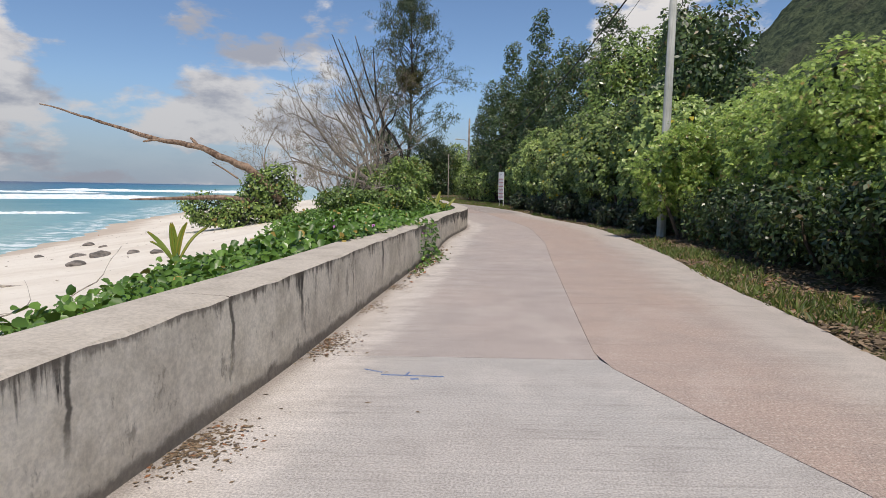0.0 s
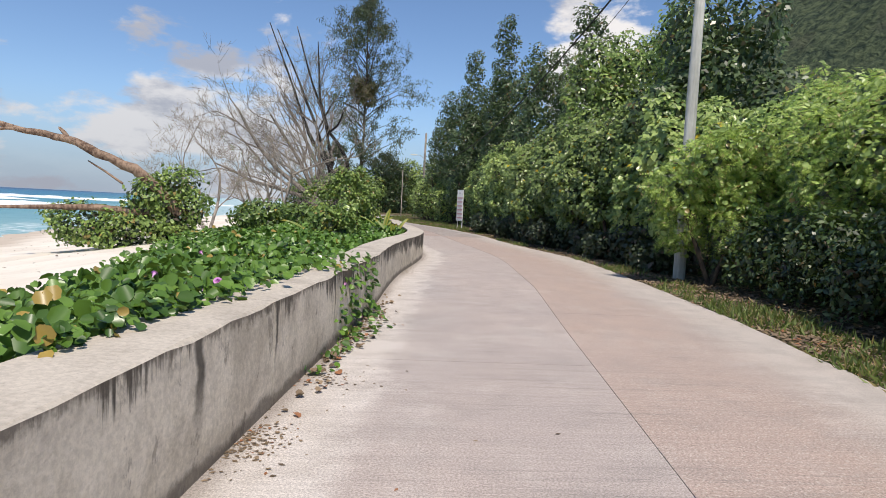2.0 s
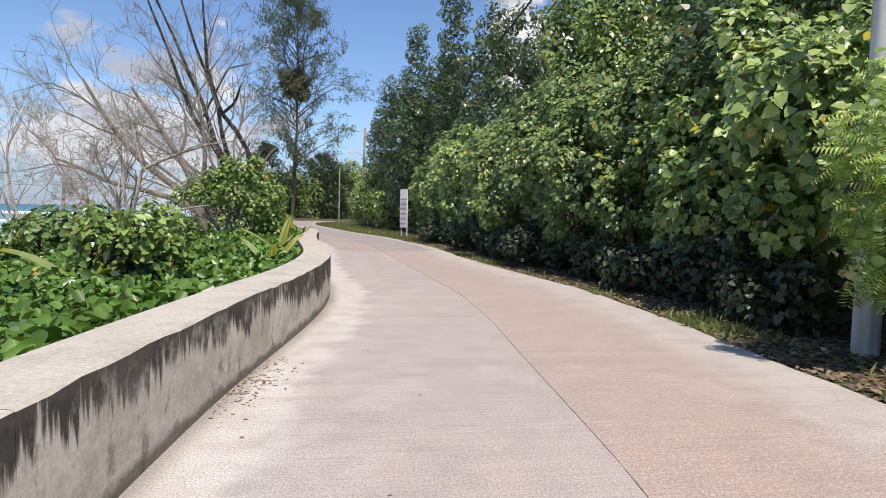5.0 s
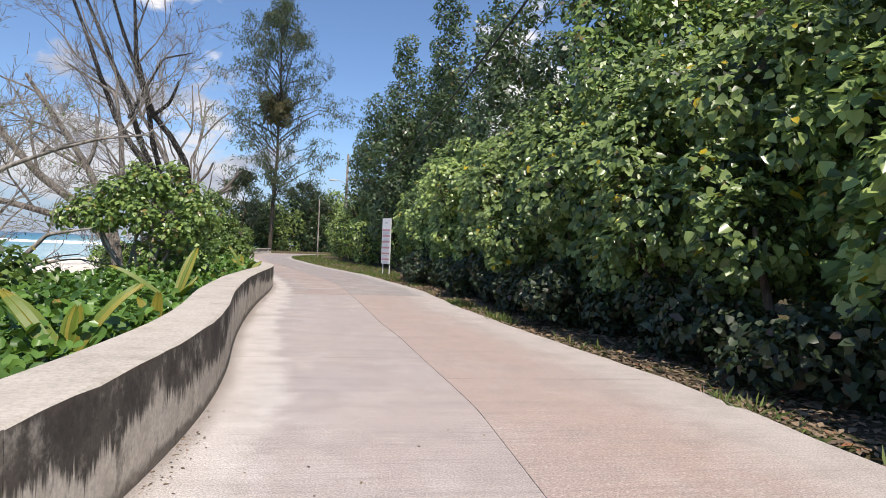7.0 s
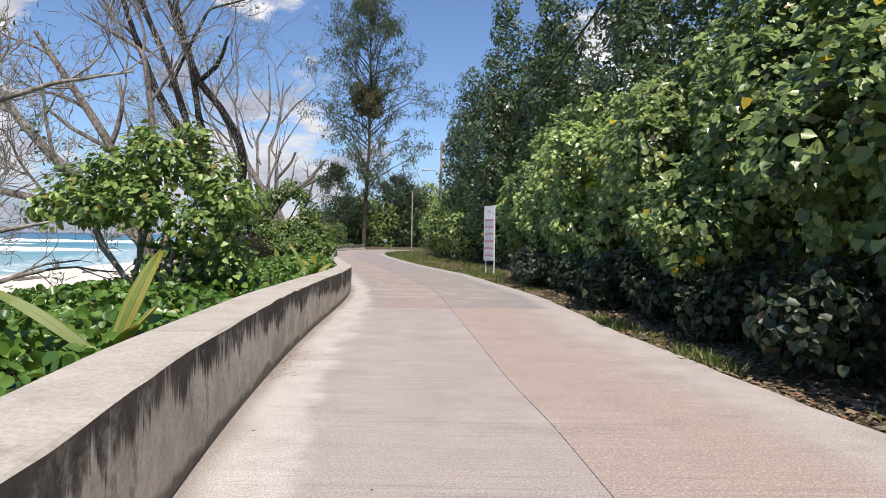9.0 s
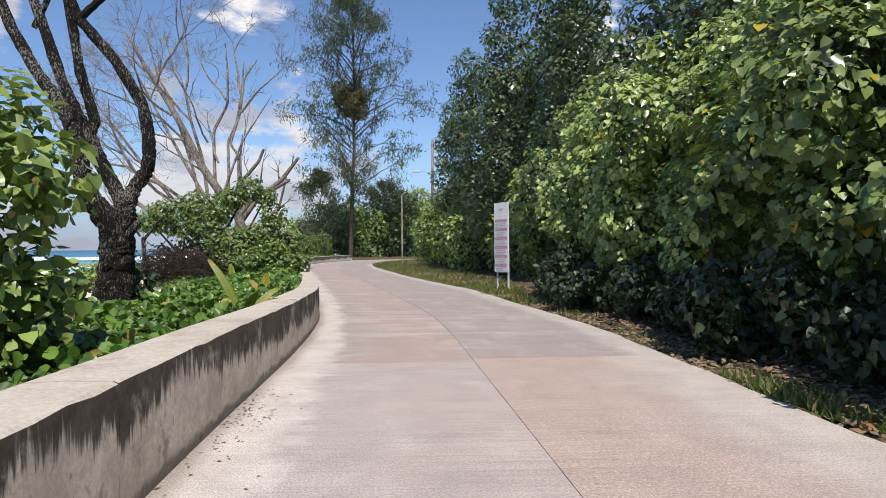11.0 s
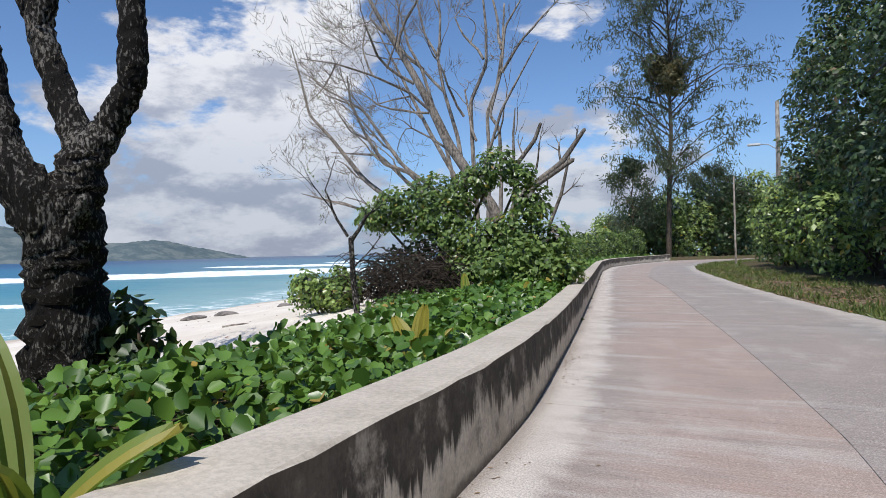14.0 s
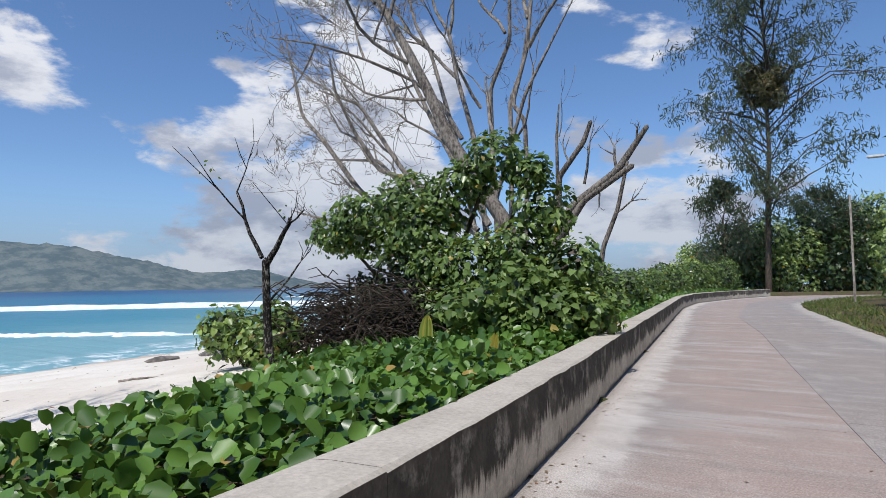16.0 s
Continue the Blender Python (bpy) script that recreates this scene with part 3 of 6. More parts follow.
# ---------------------------------------------------------------- plan of the road
GRID_Y = np.arange(-40.0, 140.0, 0.25)


def plan_line(*pairs, soften=13):
    y, x = np.array(pairs).T
    raw = np.interp(GRID_Y, y, x)
    k = np.hanning(soften)
    smooth = np.convolve(np.pad(raw, soften // 2, mode="edge"), k / k.sum(), mode="valid")
    return lambda v: np.interp(v, GRID_Y, smooth)


wall_x = plan_line((-40, -6.0), (-10, -2.95), (0, -1.60), (2.65, -1.28), (4.6, -0.97), (7, -0.73), (9, -0.50), (12, -0.15), (13.1, 0.0), (16, 0.19), (17.9, 0.38), (19.9, 0.70), (21.3, 0.90), (22.4, 1.01), (23.7, 1.05), (25.2, 0.97),
                   (26.7, 0.78), (28.2, 0.64), (29.6, 0.54), (31, 0.46), (33, 0.385), (36, 0.33), (38, 0.24), (40.4, 0.03), (43, -0.45), (46, -1.02), (48, -1.42), (50.3, -1.88), (56, -3.02), (65, -4.85), (72, -6.25), (80, -7.35), (88, -7.0), (97.5, -5.6), (101, -3.0), (104, 3.0), (108, 14.0), (114, 40.0))
edge_x = plan_line((-40, -1.0), (-10, 2.2), (0, 3.35), (5.2, 3.9), (7, 4.15), (10.3, 4.5), (12.6, 4.92), (15.5, 5.25), (21, 5.72), (23, 5.8), (25.4, 5.76), (27.9, 5.42), (30, 5.24), (33, 5.0), (37.7, 4.9), (40, 4.72), (43.4, 4.2), (48, 3.65), (52.6, 2.5), (57.5, 1.45), (64, 0.28), (72, -1.1), (79, -1.9), (86, -1.6), (92, -0.4), (96, 2.2), (99, 8.0), (102, 16.0), (106, 40.0))
seam_x = plan_line((-40, -0.5), (-10, 2.7), (0, 3.0), (2.8, 2.17), (3.25, 2.03), (3.8, 1.81), (4.4, 1.66), (4.95, 1.45), (6.8, 1.66), (10, 2.04), (12.2, 2.30), (16.4, 2.84), (19.5, 3.06), (21.2, 3.2), (23.8, 3.27), (26.8, 3.10), (28, 3.04), (29.6, 2.89), (30.6, 2.84), (33.3, 2.69), (38.1, 2.42), (40.7, 2.18), (43.4, 1.73), (46, 1.25), (51, 0.26), (57.8, -1.05), (65, -2.7), (80, -4.6), (88, -4.4), (97, -1.6), (101, 4.0), (105, 15.0), (110, 40.0), soften=5)


def wall_h(y):
    return float(np.interp(y, (-40, 10, 20, 24, 27, 31, 36, 41, 44, 50, 140), (0.70, 0.70, 0.66, 0.68, 0.71, 0.70, 0.66, 0.61, 0.56, 0.57, 0.59)))


WALL_W, WALL_END = 0.47, 97.5


def wall_w(y):
    return np.interp(y, (29, 38, 41, 44), (WALL_W, 0.405, 0.385, 0.34))


def vine_reach(y):
    """How far the creeper reaches from the wall towards the sea."""
    return np.interp(y, (-10, 0, 5, 8, 12, 16, 20, 24, 30, 36, 40, 44, 48, 55, 97), (1.2, 1.3, 1.6, 1.9, 2.6, 3.6, 5.0, 5.8, 4.9, 3.8, 2.7, 2.8, 4.2, 4.5, 4.0))


def ground_z(x, y):
    """Height of the ground: level by the road, a low bank behind the wall, then the beach down to the sea."""
    x, y = np.asarray(x, float), np.asarray(y, float)
    yy = np.clip(y, -40, 139)
    d = wall_x(yy) - wall_w(yy) + 0.1 - x
    reach = vine_reach(yy)
    bank = np.interp(d, (0, 0.3, 1.0), (0.15, 0.30, 0.33)) - 0.16 * np.clip(d / reach, 0, 1) ** 2
    shore = np.interp(yy, (-40, 0, 29, 50, 62, 70, 139), (17, 18.5, 20.5, 24.5, 24.5, 24, 26))
    beach = 0.17 - 2.17 * (d - reach) / (shore - reach)
    left = np.where(d < reach, bank, np.maximum(beach, -9.0))
    left = left + np.where(d > reach, 0.05 * np.sin(x * 1.7) * np.cos(y * 1.3), 0.0)
    r = x - edge_x(yy)
    right = -0.03 + np.interp(r, (0, 0.5, 3, 15, 60), (0.0, 0.01, 0.12, 0.5, 3.0)) + np.where(r > 0.3, 0.03 * np.sin(x * 2.3 + y) * np.cos(y * 1.9), 0.0)
    z = np.where(d > 0, left, np.where(r > 0, right, -0.16))
    fade = np.clip((y - 100) / 25, 0, 1) * np.clip((x + 25) / 12, 0, 1)
    return z * (1 - fade) + fade * np.where(z > -0.15, z, 0.2)


def spread_axis(lo, hi, step, far, ratio=1.35):
    out = list(np.arange(lo, hi + 1e-6, step))
    s, a, b = step, lo, hi
    while b < far:
        s *= ratio
        a, b = a - s, b + s
        out.append(b)
        out.insert(0, a)
    return np.array(out)


def build_ground():
    xs, ys = spread_axis(-45, 30, 0.5, 3200), spread_axis(-30, 125, 1.0, 3200)
    gx, gy = np.meshgrid(xs, ys, indexing="ij")
    gz = ground_z(gx, gy)
    v = np.stack([gx, gy, gz], axis=-1).reshape(-1, 3)
    a, b = len(xs), len(ys)
    i, j = np.meshgrid(np.arange(a - 1), np.arange(b - 1), indexing="ij")
    f = np.stack([i * b + j, (i + 1) * b + j, (i + 1) * b + j + 1, i * b + j + 1], axis=-1).reshape(-1, 4)
    me = mesh_from("ground", v, f, M_SAND, True)
    me.materials.append(M_SOIL)
    cx, cy = (gx[:-1, :-1] + gx[1:, 1:]) / 2, (gy[:-1, :-1] + gy[1:, 1:]) / 2
    cw = wall_x(np.clip(cy, -40, 139))
    soil = (cx > cw - 0.3 - vine_reach(np.clip(cy, -40, 139))) | ((cy > 100) & (cx > -22)) 
    me.polygons.foreach_set("material_index", soil.astype(np.int32).ravel())
    tagged(new("ground", me), "pale coral sand beach and dark leafy soil", "ground", kind="structure")


build_ground()


def build_sea_plane():
    xs, ys = spread_axis(-220, -12, 4.0, 4200), spread_axis(-60, 260, 4.0, 4200)
    xs = xs[xs < 30]
    gx, gy = np.meshgrid(xs, ys, indexing="ij")
    gz = -2.0 + 0.10 * np.sin(0.11 * (gy * 0.86 - gx * 0.5)) * np.clip((-gx - 25) / 40, 0, 1) + np.clip((-30 - gx) / 2000, 0, 0)
    v = np.stack([gx, gy, gz], axis=-1).reshape(-1, 3)
    a, b = len(xs), len(ys)
    i, j = np.meshgrid(np.arange(a - 1), np.arange(b - 1), indexing="ij")
    f = np.stack([i * b + j, (i + 1) * b + j, (i + 1) * b + j + 1, i * b + j + 1], axis=-1).reshape(-1, 4)
    tagged(new("water", mesh_from("water", v, f, M_SEA, True)), "turquoise sea with white foam, blue towards the horizon", "sea", kind="structure")


build_sea_plane()


def breaker(x0, y0, x1, y1, height, depth, seed, label):
    """A long breaking wave: an uneven crest with a white face and foam behind."""
    rng = np.random.default_rng(seed)
    n = 140
    s = np.linspace(0, 1, n)
    ends = np.clip(np.minimum(s, 1 - s) * 6, 0, 1) ** 0.7
    wob = np.convolve(rng.normal(0, 1, n + 14), np.hanning(15) / 7, mode="valid")
    fine = np.convolve(rng.normal(0, 1, n + 4), np.hanning(5) / 2, mode="valid")
    along = np.array((x1 - x0, y1 - y0, 0.0))
    out = np.array((along[1], -along[0], 0.0)) / np.hypot(along[0], along[1])
    prof = ((-1.0, -0.12), (-0.45, 0.32), (-0.15, 0.85), (0.05, 1.0), (0.30, 0.72), (0.75, 0.30), (1.6, -0.10))
    rows = []
    for a, h in prof:
        shift = a * depth * (1 + 0.25 * fine) * (0.3 + 0.7 * ends) + wob * (0.8 + depth * 0.5)
        z = -2.0 + h * height * ends * (1 + 0.3 * wob + 0.12 * fine)
        rows.append(np.array((x0, y0, 0))[None] + s[:, None] * along[None] + out[None] * shift[:, None] + np.stack([0 * z, 0 * z, z], axis=-1))
    v = np.stack(rows, axis=1)
    k = len(prof)
    i, j = np.meshgrid(np.arange(n - 1), np.arange(k - 1), indexing="ij")
    f = np.stack([i * k + j, (i + 1) * k + j, (i + 1) * k + j + 1, i * k + j + 1], axis=-1).reshape(-1, 4)
    tagged(new("breaking_wave", mesh_from("breaking_wave", v.reshape(-1, 3), f, M_FOAM, True)), label, "wave", "breaking waves", "structure")


breaker(-150, 40, -58, 150, 0.9, 2.6, 1, "long white breaking wave on turquoise water")
breaker(-54, 58, -38, 68, 0.25, 0.9, 2, "small white breaking wave near the beach")
breaker(-160, 246, -62, 266, 0.8, 3.0, 3, "white breaking wave far out at sea")
breaker(-160, 182, -104, 196, 0.5, 2.4, 4, "white breaking wave far out at sea")


def build_road():
    road = thing("road", "concrete coast road with a long seam between two slabs", "road", kind="structure")
    joints_l = (-30, -12, -4, 5.05, 10.6, 16.0, 21.5, 26.2, 30.45, 35.8, 41.0, 47.0, 53, 60, 68, 77, 87, 97, 104)
    joints_r = (-30, -12, -5, 2.0, 7.6, 13.5, 19.3, 25.0, 30.5, 36.0, 41.6, 47.4, 54, 62, 71, 81, 91, 97.5, 104)
    for name, joints, left, right, mat in (("slab", joints_l, lambda y: wall_x(y) - 0.02, lambda y: seam_x(y) - 0.0012, M_SLAB_L), ("slab", joints_r, lambda y: seam_x(y) + 0.0012, lambda y: edge_x(y) + 0.03 * np.sin(y * 3.1) * np.sin(y * 1.3), M_SLAB_R)):
        for y0, y1 in zip(joints, joints[1:]):
            n = max(4, int((y1 - y0) / 0.4))
            m = 7
            ys = np.linspace(y0 + 0.004, y1 - 0.004, n)
            xl, xr = left(ys), right(ys)
            fr = np.linspace(0, 1, m)
            x = xl[:, None] + (xr - xl)[:, None] * fr[None]
            y = np.repeat(ys[:, None], m, axis=1)
            top = np.stack([x, y, np.full_like(x, 0.0 if mat is M_SLAB_L else 0.004)], axis=-1).reshape(-1, 3)
            low = top - np.array((0, 0, 0.14))
            i, j = np.meshgrid(np.arange(n - 1), np.arange(m - 1), indexing="ij")
            f = [np.stack([i * m + j, i * m + j + 1, (i + 1) * m + j + 1, (i + 1) * m + j], axis=-1).reshape(-1, 4)]
            rim = [k for k in range(m)] + [k * m + m - 1 for k in range(1, n)] + [(n - 1) * m + k for k in range(m - 2, -1, -1)] + [k * m for k in range(n - 2, 0, -1)]
            rim = np.array(rim)
            nxt = np.roll(rim, -1)
            f.append(np.stack([rim, rim + n * m, nxt + n * m, nxt], axis=-1))
            v = np.concatenate([top, low])
            me = mesh_from("slab", v, np.concatenate(f), M_SLAB_OLD if mat is M_SLAB_L and y1 < 6 else (mat if y0 < 35.5 else (M_SLAB_L_WORN if mat is M_SLAB_L else M_SLAB_R_WORN)))
            u = np.abs(v[:, 0] - (left(v[:, 1]) if mat is M_SLAB_L else right(v[:, 1])))
            uv = me.uv_layers.new(name="metres")
            index = np.empty(len(me.loops), dtype=np.int32)
            me.loops.foreach_get("vertex_index", index)
            uv.data.foreach_set("uv", np.stack([u[index], v[index, 1]], axis=-1).astype(np.float32).ravel())
            part(name, me, road)


def build_wall():
    wall = thing("wall_sea", "low weathered cement sea wall with dark stains running down", "wall", kind="structure")
    joints = [-30, -14, -5, -1.0, 3.78, 9.2, 15.5, 21.0, 27.75, 31.6, 36.8, 42.6, 48.5, 55, 62, 70, 79, 88, WALL_END]
    rng = np.random.default_rng(5)
    for y0, y1 in zip(joints, joints[1:]):
        n = max(4, int((y1 - y0) / 0.22))
        ys = np.linspace(y0 + 0.003, y1 - 0.003, n)
        x = wall_x(ys)
        dx = np.gradient(x, ys)
        nx, ny = 1 / np.hypot(1, dx), -dx / np.hypot(1, dx)
        hs = np.array([wall_h(y) for y in ys]) + 0.003 * np.sin(ys * 1.7)
        chip = 0.010 + 0.006 * np.clip(rng.normal(0, 1, n), -1, 2.5)
        rows = []
        for off, h in ((0.0, None), (0.012, 0.5), (0.006, -0.012), (-0.010, 0.0), (-0.25, 0.006), (-WALL_W + 0.012, 0.0), (-WALL_W, -0.02), (-WALL_W, None)):
            z = np.full(n, -0.16) if h is None else (hs * h if h == 0.5 else hs + h)
            o = np.full(n, off) + (-chip * 0.6 if h == 0.0 and off > -0.1 else 0)
            if off < -0.3:
                o = o + WALL_W - wall_w(ys)
            if h == -0.012:
                z = hs - chip
            rows.append(np.stack([x + nx * o, ys + ny * o, z], axis=-1))
        v = np.stack(rows, axis=1)
        k = len(rows)
        i, j = np.meshgrid(np.arange(n - 1), np.arange(k - 1), indexing="ij")
        f = np.stack([i * k + j, i * k + j + 1, (i + 1) * k + j + 1, (i + 1) * k + j], axis=-1)[..., ::-1].reshape(-1, 4)
        ends = []
        for a in (0, (n - 1) * k):
            q = [(a + c, a + c + 1, a + k - 2 - c, a + k - 1 - c) for c in range(k // 2 - 1)]
            ends += q if a == 0 else [t[::-1] for t in q]
        v = v.reshape(-1, 3)
        f = np.concatenate([f, np.array(ends)])
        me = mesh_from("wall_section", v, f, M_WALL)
        uv = me.uv_layers.new(name="metres")
        index = np.empty(len(me.loops), dtype=np.int32)
        me.loops.foreach_get("vertex_index", index)
        tall = np.interp(v[:, 1], ys, hs)
        uv.data.foreach_set("uv", np.stack([v[index, 1], (v[:, 2] - np.where(v[:, 2] > 0.2, tall - 0.70, 0.0))[index]], axis=-1).astype(np.float32).ravel())
        part("wall_section", me, wall)


build_road()
build_wall()


# ---------------------------------------------------------------- distance
def build_hills():
    """Wooded hill inland and the far headland over the water."""
    mat, n = material("far_forest")
    obj = n.add("ShaderNodeTexCoord").outputs["Object"]
    a = n.noise(obj, 0.045, 4.0)
    b = n.noise(obj, 0.22, 5.0, 0.7)
    # forest greens lifted to take in the haze of distance
    col = n.mix(n.ramp(b, 0.36, 0.62), (0.030, 0.046, 0.032), (0.095, 0.120, 0.066))
    col = n.mix(n.math("MULTIPLY", n.ramp(a, 0.55, 0.68), 0.5), col, (0.08, 0.085, 0.06))
    finish(n, col, 0.95, n.bump(b, 1.0, 4.0), 0.1)
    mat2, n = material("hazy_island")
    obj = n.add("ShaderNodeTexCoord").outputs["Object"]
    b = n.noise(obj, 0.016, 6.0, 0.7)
    # sea haze is painted in: a flat pale blue-grey island colour
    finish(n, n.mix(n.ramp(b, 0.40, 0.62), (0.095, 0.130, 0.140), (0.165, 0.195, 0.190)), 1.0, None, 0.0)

    def hill(name, label, xs, ys, height, bumps, m, category):
        gx, gy = np.meshgrid(xs, ys, indexing="ij")
        gz = height(gx, gy)
        rng = np.random.default_rng(9)
        soft = rng.normal(0, 1, gz.shape)
        gz = gz + bumps * soft * (gz > 1)
        a, b = len(xs), len(ys)
        i, j = np.meshgrid(np.arange(a - 1), np.arange(b - 1), indexing="ij")
        f = np.stack([i * b + j, (i + 1) * b + j, (i + 1) * b + j + 1, i * b + j + 1], axis=-1).reshape(-1, 4)
        tagged(new(name, mesh_from(name, np.stack([gx, gy, gz], axis=-1).reshape(-1, 3), f, m, True)), label, category, kind="structure")

    hill("hill", "steep hill covered in dark green forest", np.arange(40, 520, 4.0), np.arange(60, 700, 4.0),
         lambda x, y: np.clip(195 * np.exp(-((x - 300) / 150) ** 2 - ((y - 330) / 190) ** 2) + 6 * np.sin(x * 0.05) * np.cos(y * 0.04) - 8, -2, None), 1.1, mat, "hill")
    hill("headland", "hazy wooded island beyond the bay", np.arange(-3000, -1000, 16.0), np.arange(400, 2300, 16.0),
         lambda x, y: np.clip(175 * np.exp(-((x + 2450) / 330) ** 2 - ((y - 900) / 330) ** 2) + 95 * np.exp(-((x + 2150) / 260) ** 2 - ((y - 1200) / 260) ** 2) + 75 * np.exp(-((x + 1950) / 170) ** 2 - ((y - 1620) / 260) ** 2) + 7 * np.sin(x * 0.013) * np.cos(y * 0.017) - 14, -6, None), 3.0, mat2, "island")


build_hills()


# ---------------------------------------------------------------- planting along the inland side
def gz(x, y):
    return float(ground_z(x, y))


def column(height, seed):
    """Clumps of a creeper-clad spire: broad below, narrow and ragged at the top."""
    rng = np.random.default_rng(seed)
    out = []
    for k in range(30):
        u = k / 29
        wide = (2.2 - 1.60 * u ** 1.1) * rng.uniform(0.7, 1.2)
        a = k * 2.399
        size = (0.36 * wide + 0.25) * rng.uniform(0.7, 1.2)
        out.append((wide * 0.66 * math.cos(a) * rng.uniform(0.6, 1.1), wide * 0.62 * math.sin(a) * rng.uniform(0.6, 1.1), 1.8 + (height - 2.3) * u, size, size, size * rng.uniform(0.8, 1.25)))
    return out


def build_inland():
    rng = np.random.default_rng(21)
    for i, (y, off, h) in enumerate(((-1.5, 3.3, 3.6), (2.0, 3.2, 3.9), (5.2, 3.1, 3.9), (8.2, 3.2, 4.1), (11.2, 3.1, 4.2), (14.2, 3.0, 4.1), (17.0, 3.1, 4.0))):
        x = float(edge_x(y)) + off + 0.15
        shrub("roadside_bush", "feathery yellow-green bush beside the road verge", "bush", x, y, gz(x, y), 2.15, 2.1, 0.40, h, 0.21, 85, LEAF_FEATHER, M_LEAF_FEATHER, 100 + i, 22, "bushes along the road", 3, lean=(0.14, 0.0), lift=1.3, droop=0.5, bias=(-0.35, -0.60, 0.72), r=(0.15, 0.34), extra=((LEAF_ROUND, 0.085, 75, M_LEAF_MID, "small_leaves"), (LEAF_OVAL, 0.11, 50, M_LEAF_FEATHER, "pod_leaves")), gaps=0.35, thick=0.14, inner_mat=M_LEAF_SHADE)
    for i, (x, y, h) in enumerate(((10.4, 4.5, 4.2), (10.2, 9.0, 4.3), (10.6, 13.5, 4.3), (10.8, 17.8, 4.5), (13.5, 11.0, 4.6), (14.0, 18.0, 5.0))):
        shrub("roadside_bush", "tall feathery bush with light green leaves", "bush", x, y, gz(x, y), 2.4, 2.5, 0.8, h, 0.30, 26, LEAF_FEATHER, M_LEAF_FEATHER, 140 + i, 11, "bushes along the road", 3, lift=1.2, droop=0.3, bias=(-0.45, -0.65, 0.6), r=(0.22, 0.42), extra=((LEAF_OVAL, 0.13, 34, M_LEAF_MID, "pod_leaves"),), inner_mat=M_LEAF_SHADE)
    shrub("roadside_bush", "light green feathery bush grown round the utility pole", "bush", 6.95, 17.9, gz(6.95, 17.9), 1.35, 0.9, 0.55, 3.5, 0.26, 90, LEAF_FEATHER, M_LEAF_FEATHER, 133, 9, "bushes along the road", 3, lift=1.2, droop=0.5, bias=(-0.45, -0.65, 0.6), extra=((LEAF_ROUND, 0.10, 60, M_LEAF_MID, "round_leaves"),))
    # filler at the hedge foot, its shade painted into the leaf colour
    for i in range(13):
        y = 20.6 + 1.9 * i
        x = float(edge_x(y)) + 1.25 + 0.25 * math.sin(i * 2.1)
        shrub("undergrowth_bush", "dense undergrowth below the roadside trees, shade painted into its leaves", "bush", x, y, gz(x, y), 0.75, 1.2, 0.0, 0.9 + 0.35 * math.sin(i * 1.7) ** 2, 0.11, 120, LEAF_HEART, M_LEAF_SHADE, 170 + i, 9, "undergrowth along the road", 2, r=(0.26, 0.44), droop=0.8)
    for i, (x, y, h) in enumerate(((6.5, 8.6, 1.6), (6.7, 12.3, 1.7), (6.2, 5.0, 1.5), (5.5, 0.6, 1.5), (5.8, 2.8, 1.4), (6.5, 6.9, 1.5), (6.6, 10.5, 1.6), (7.0, 14.1, 1.6), (7.3, 16.0, 1.5), (7.6, 17.9, 1.6))):
        shrub("dark_bush", "low dull dark bush under the feathery bushes", "bush", x, y, gz(x, y), 0.95, 1.4, 0.1, h, 0.10, 190, LEAF_OVAL, M_LEAF_DARK, 160 + i, 6, "bushes along the road", 3)
    for i, (y, off, h) in enumerate(((20.6, 2.1, 4.6), (23.0, 1.60, 5.0), (25.4, 1.45, 5.3), (27.8, 1.45, 5.0), (30.2, 1.55, 5.4), (32.7, 1.55, 5.5), (35.2, 1.60, 5.7), (37.8, 1.65, 5.4), (40.4, 1.7, 5.8), (43.2, 1.9, 5.6), (46.2, 2.9, 5.6), (51.3, 3.6, 5.6))):
        x = float(edge_x(y)) + off + 0.40
        shrub("heart_leaved_tree", "leaning shore tree with heart-shaped green leaves", "tree", x, y, gz(x, y), 2.1, 2.0, 0.45, h, 0.132 if y > 25 else 0.165, 130 if y > 25 else 85, LEAF_HEART, M_LEAF_HEART_DEEP if 25 < y < 36 else M_LEAF_HEART, 200 + i, 26, "leafy trees over the road", 3, r=(0.14, 0.34), lean=(0.15, -0.03), droop=1.3, lift=1.6, thick=0.13, bias=(-0.18, -0.58, 0.80), extra=((LEAF_OVAL, 0.095, 46, M_LEAF_MID, "small_leaves"),), gaps=0.34 if y > 25 else 0.55, inner_mat=M_LEAF_SHADE)
    tall = ((9.5, 23.5, 8.2), (10.6, 28.0, 9.0), (8.9, 32.0, 9.4), (12.4, 31.0, 9.8), (9.6, 36.5, 11.6), (11.6, 35.0, 10.8), (8.6, 41.0, 11.8), (7.4, 50.0, 15.2), (9.6, 46.5, 12.4), (8.4, 54.5, 12.6), (5.8, 56.0, 14.0), (8.6, 60.0, 13.0), (5.4, 62.0, 12.0), (4.4, 67.0, 10.2), (7.6, 67.5, 12.5), (14.5, 26.5, 5.6))
    for i, (x, y, h) in enumerate(tall):
        # most nearer trees get a paler leaf, their sunlight put into its colour
        mat = M_LEAF_MID if y < 40 and i % 4 else M_LEAF_DARK
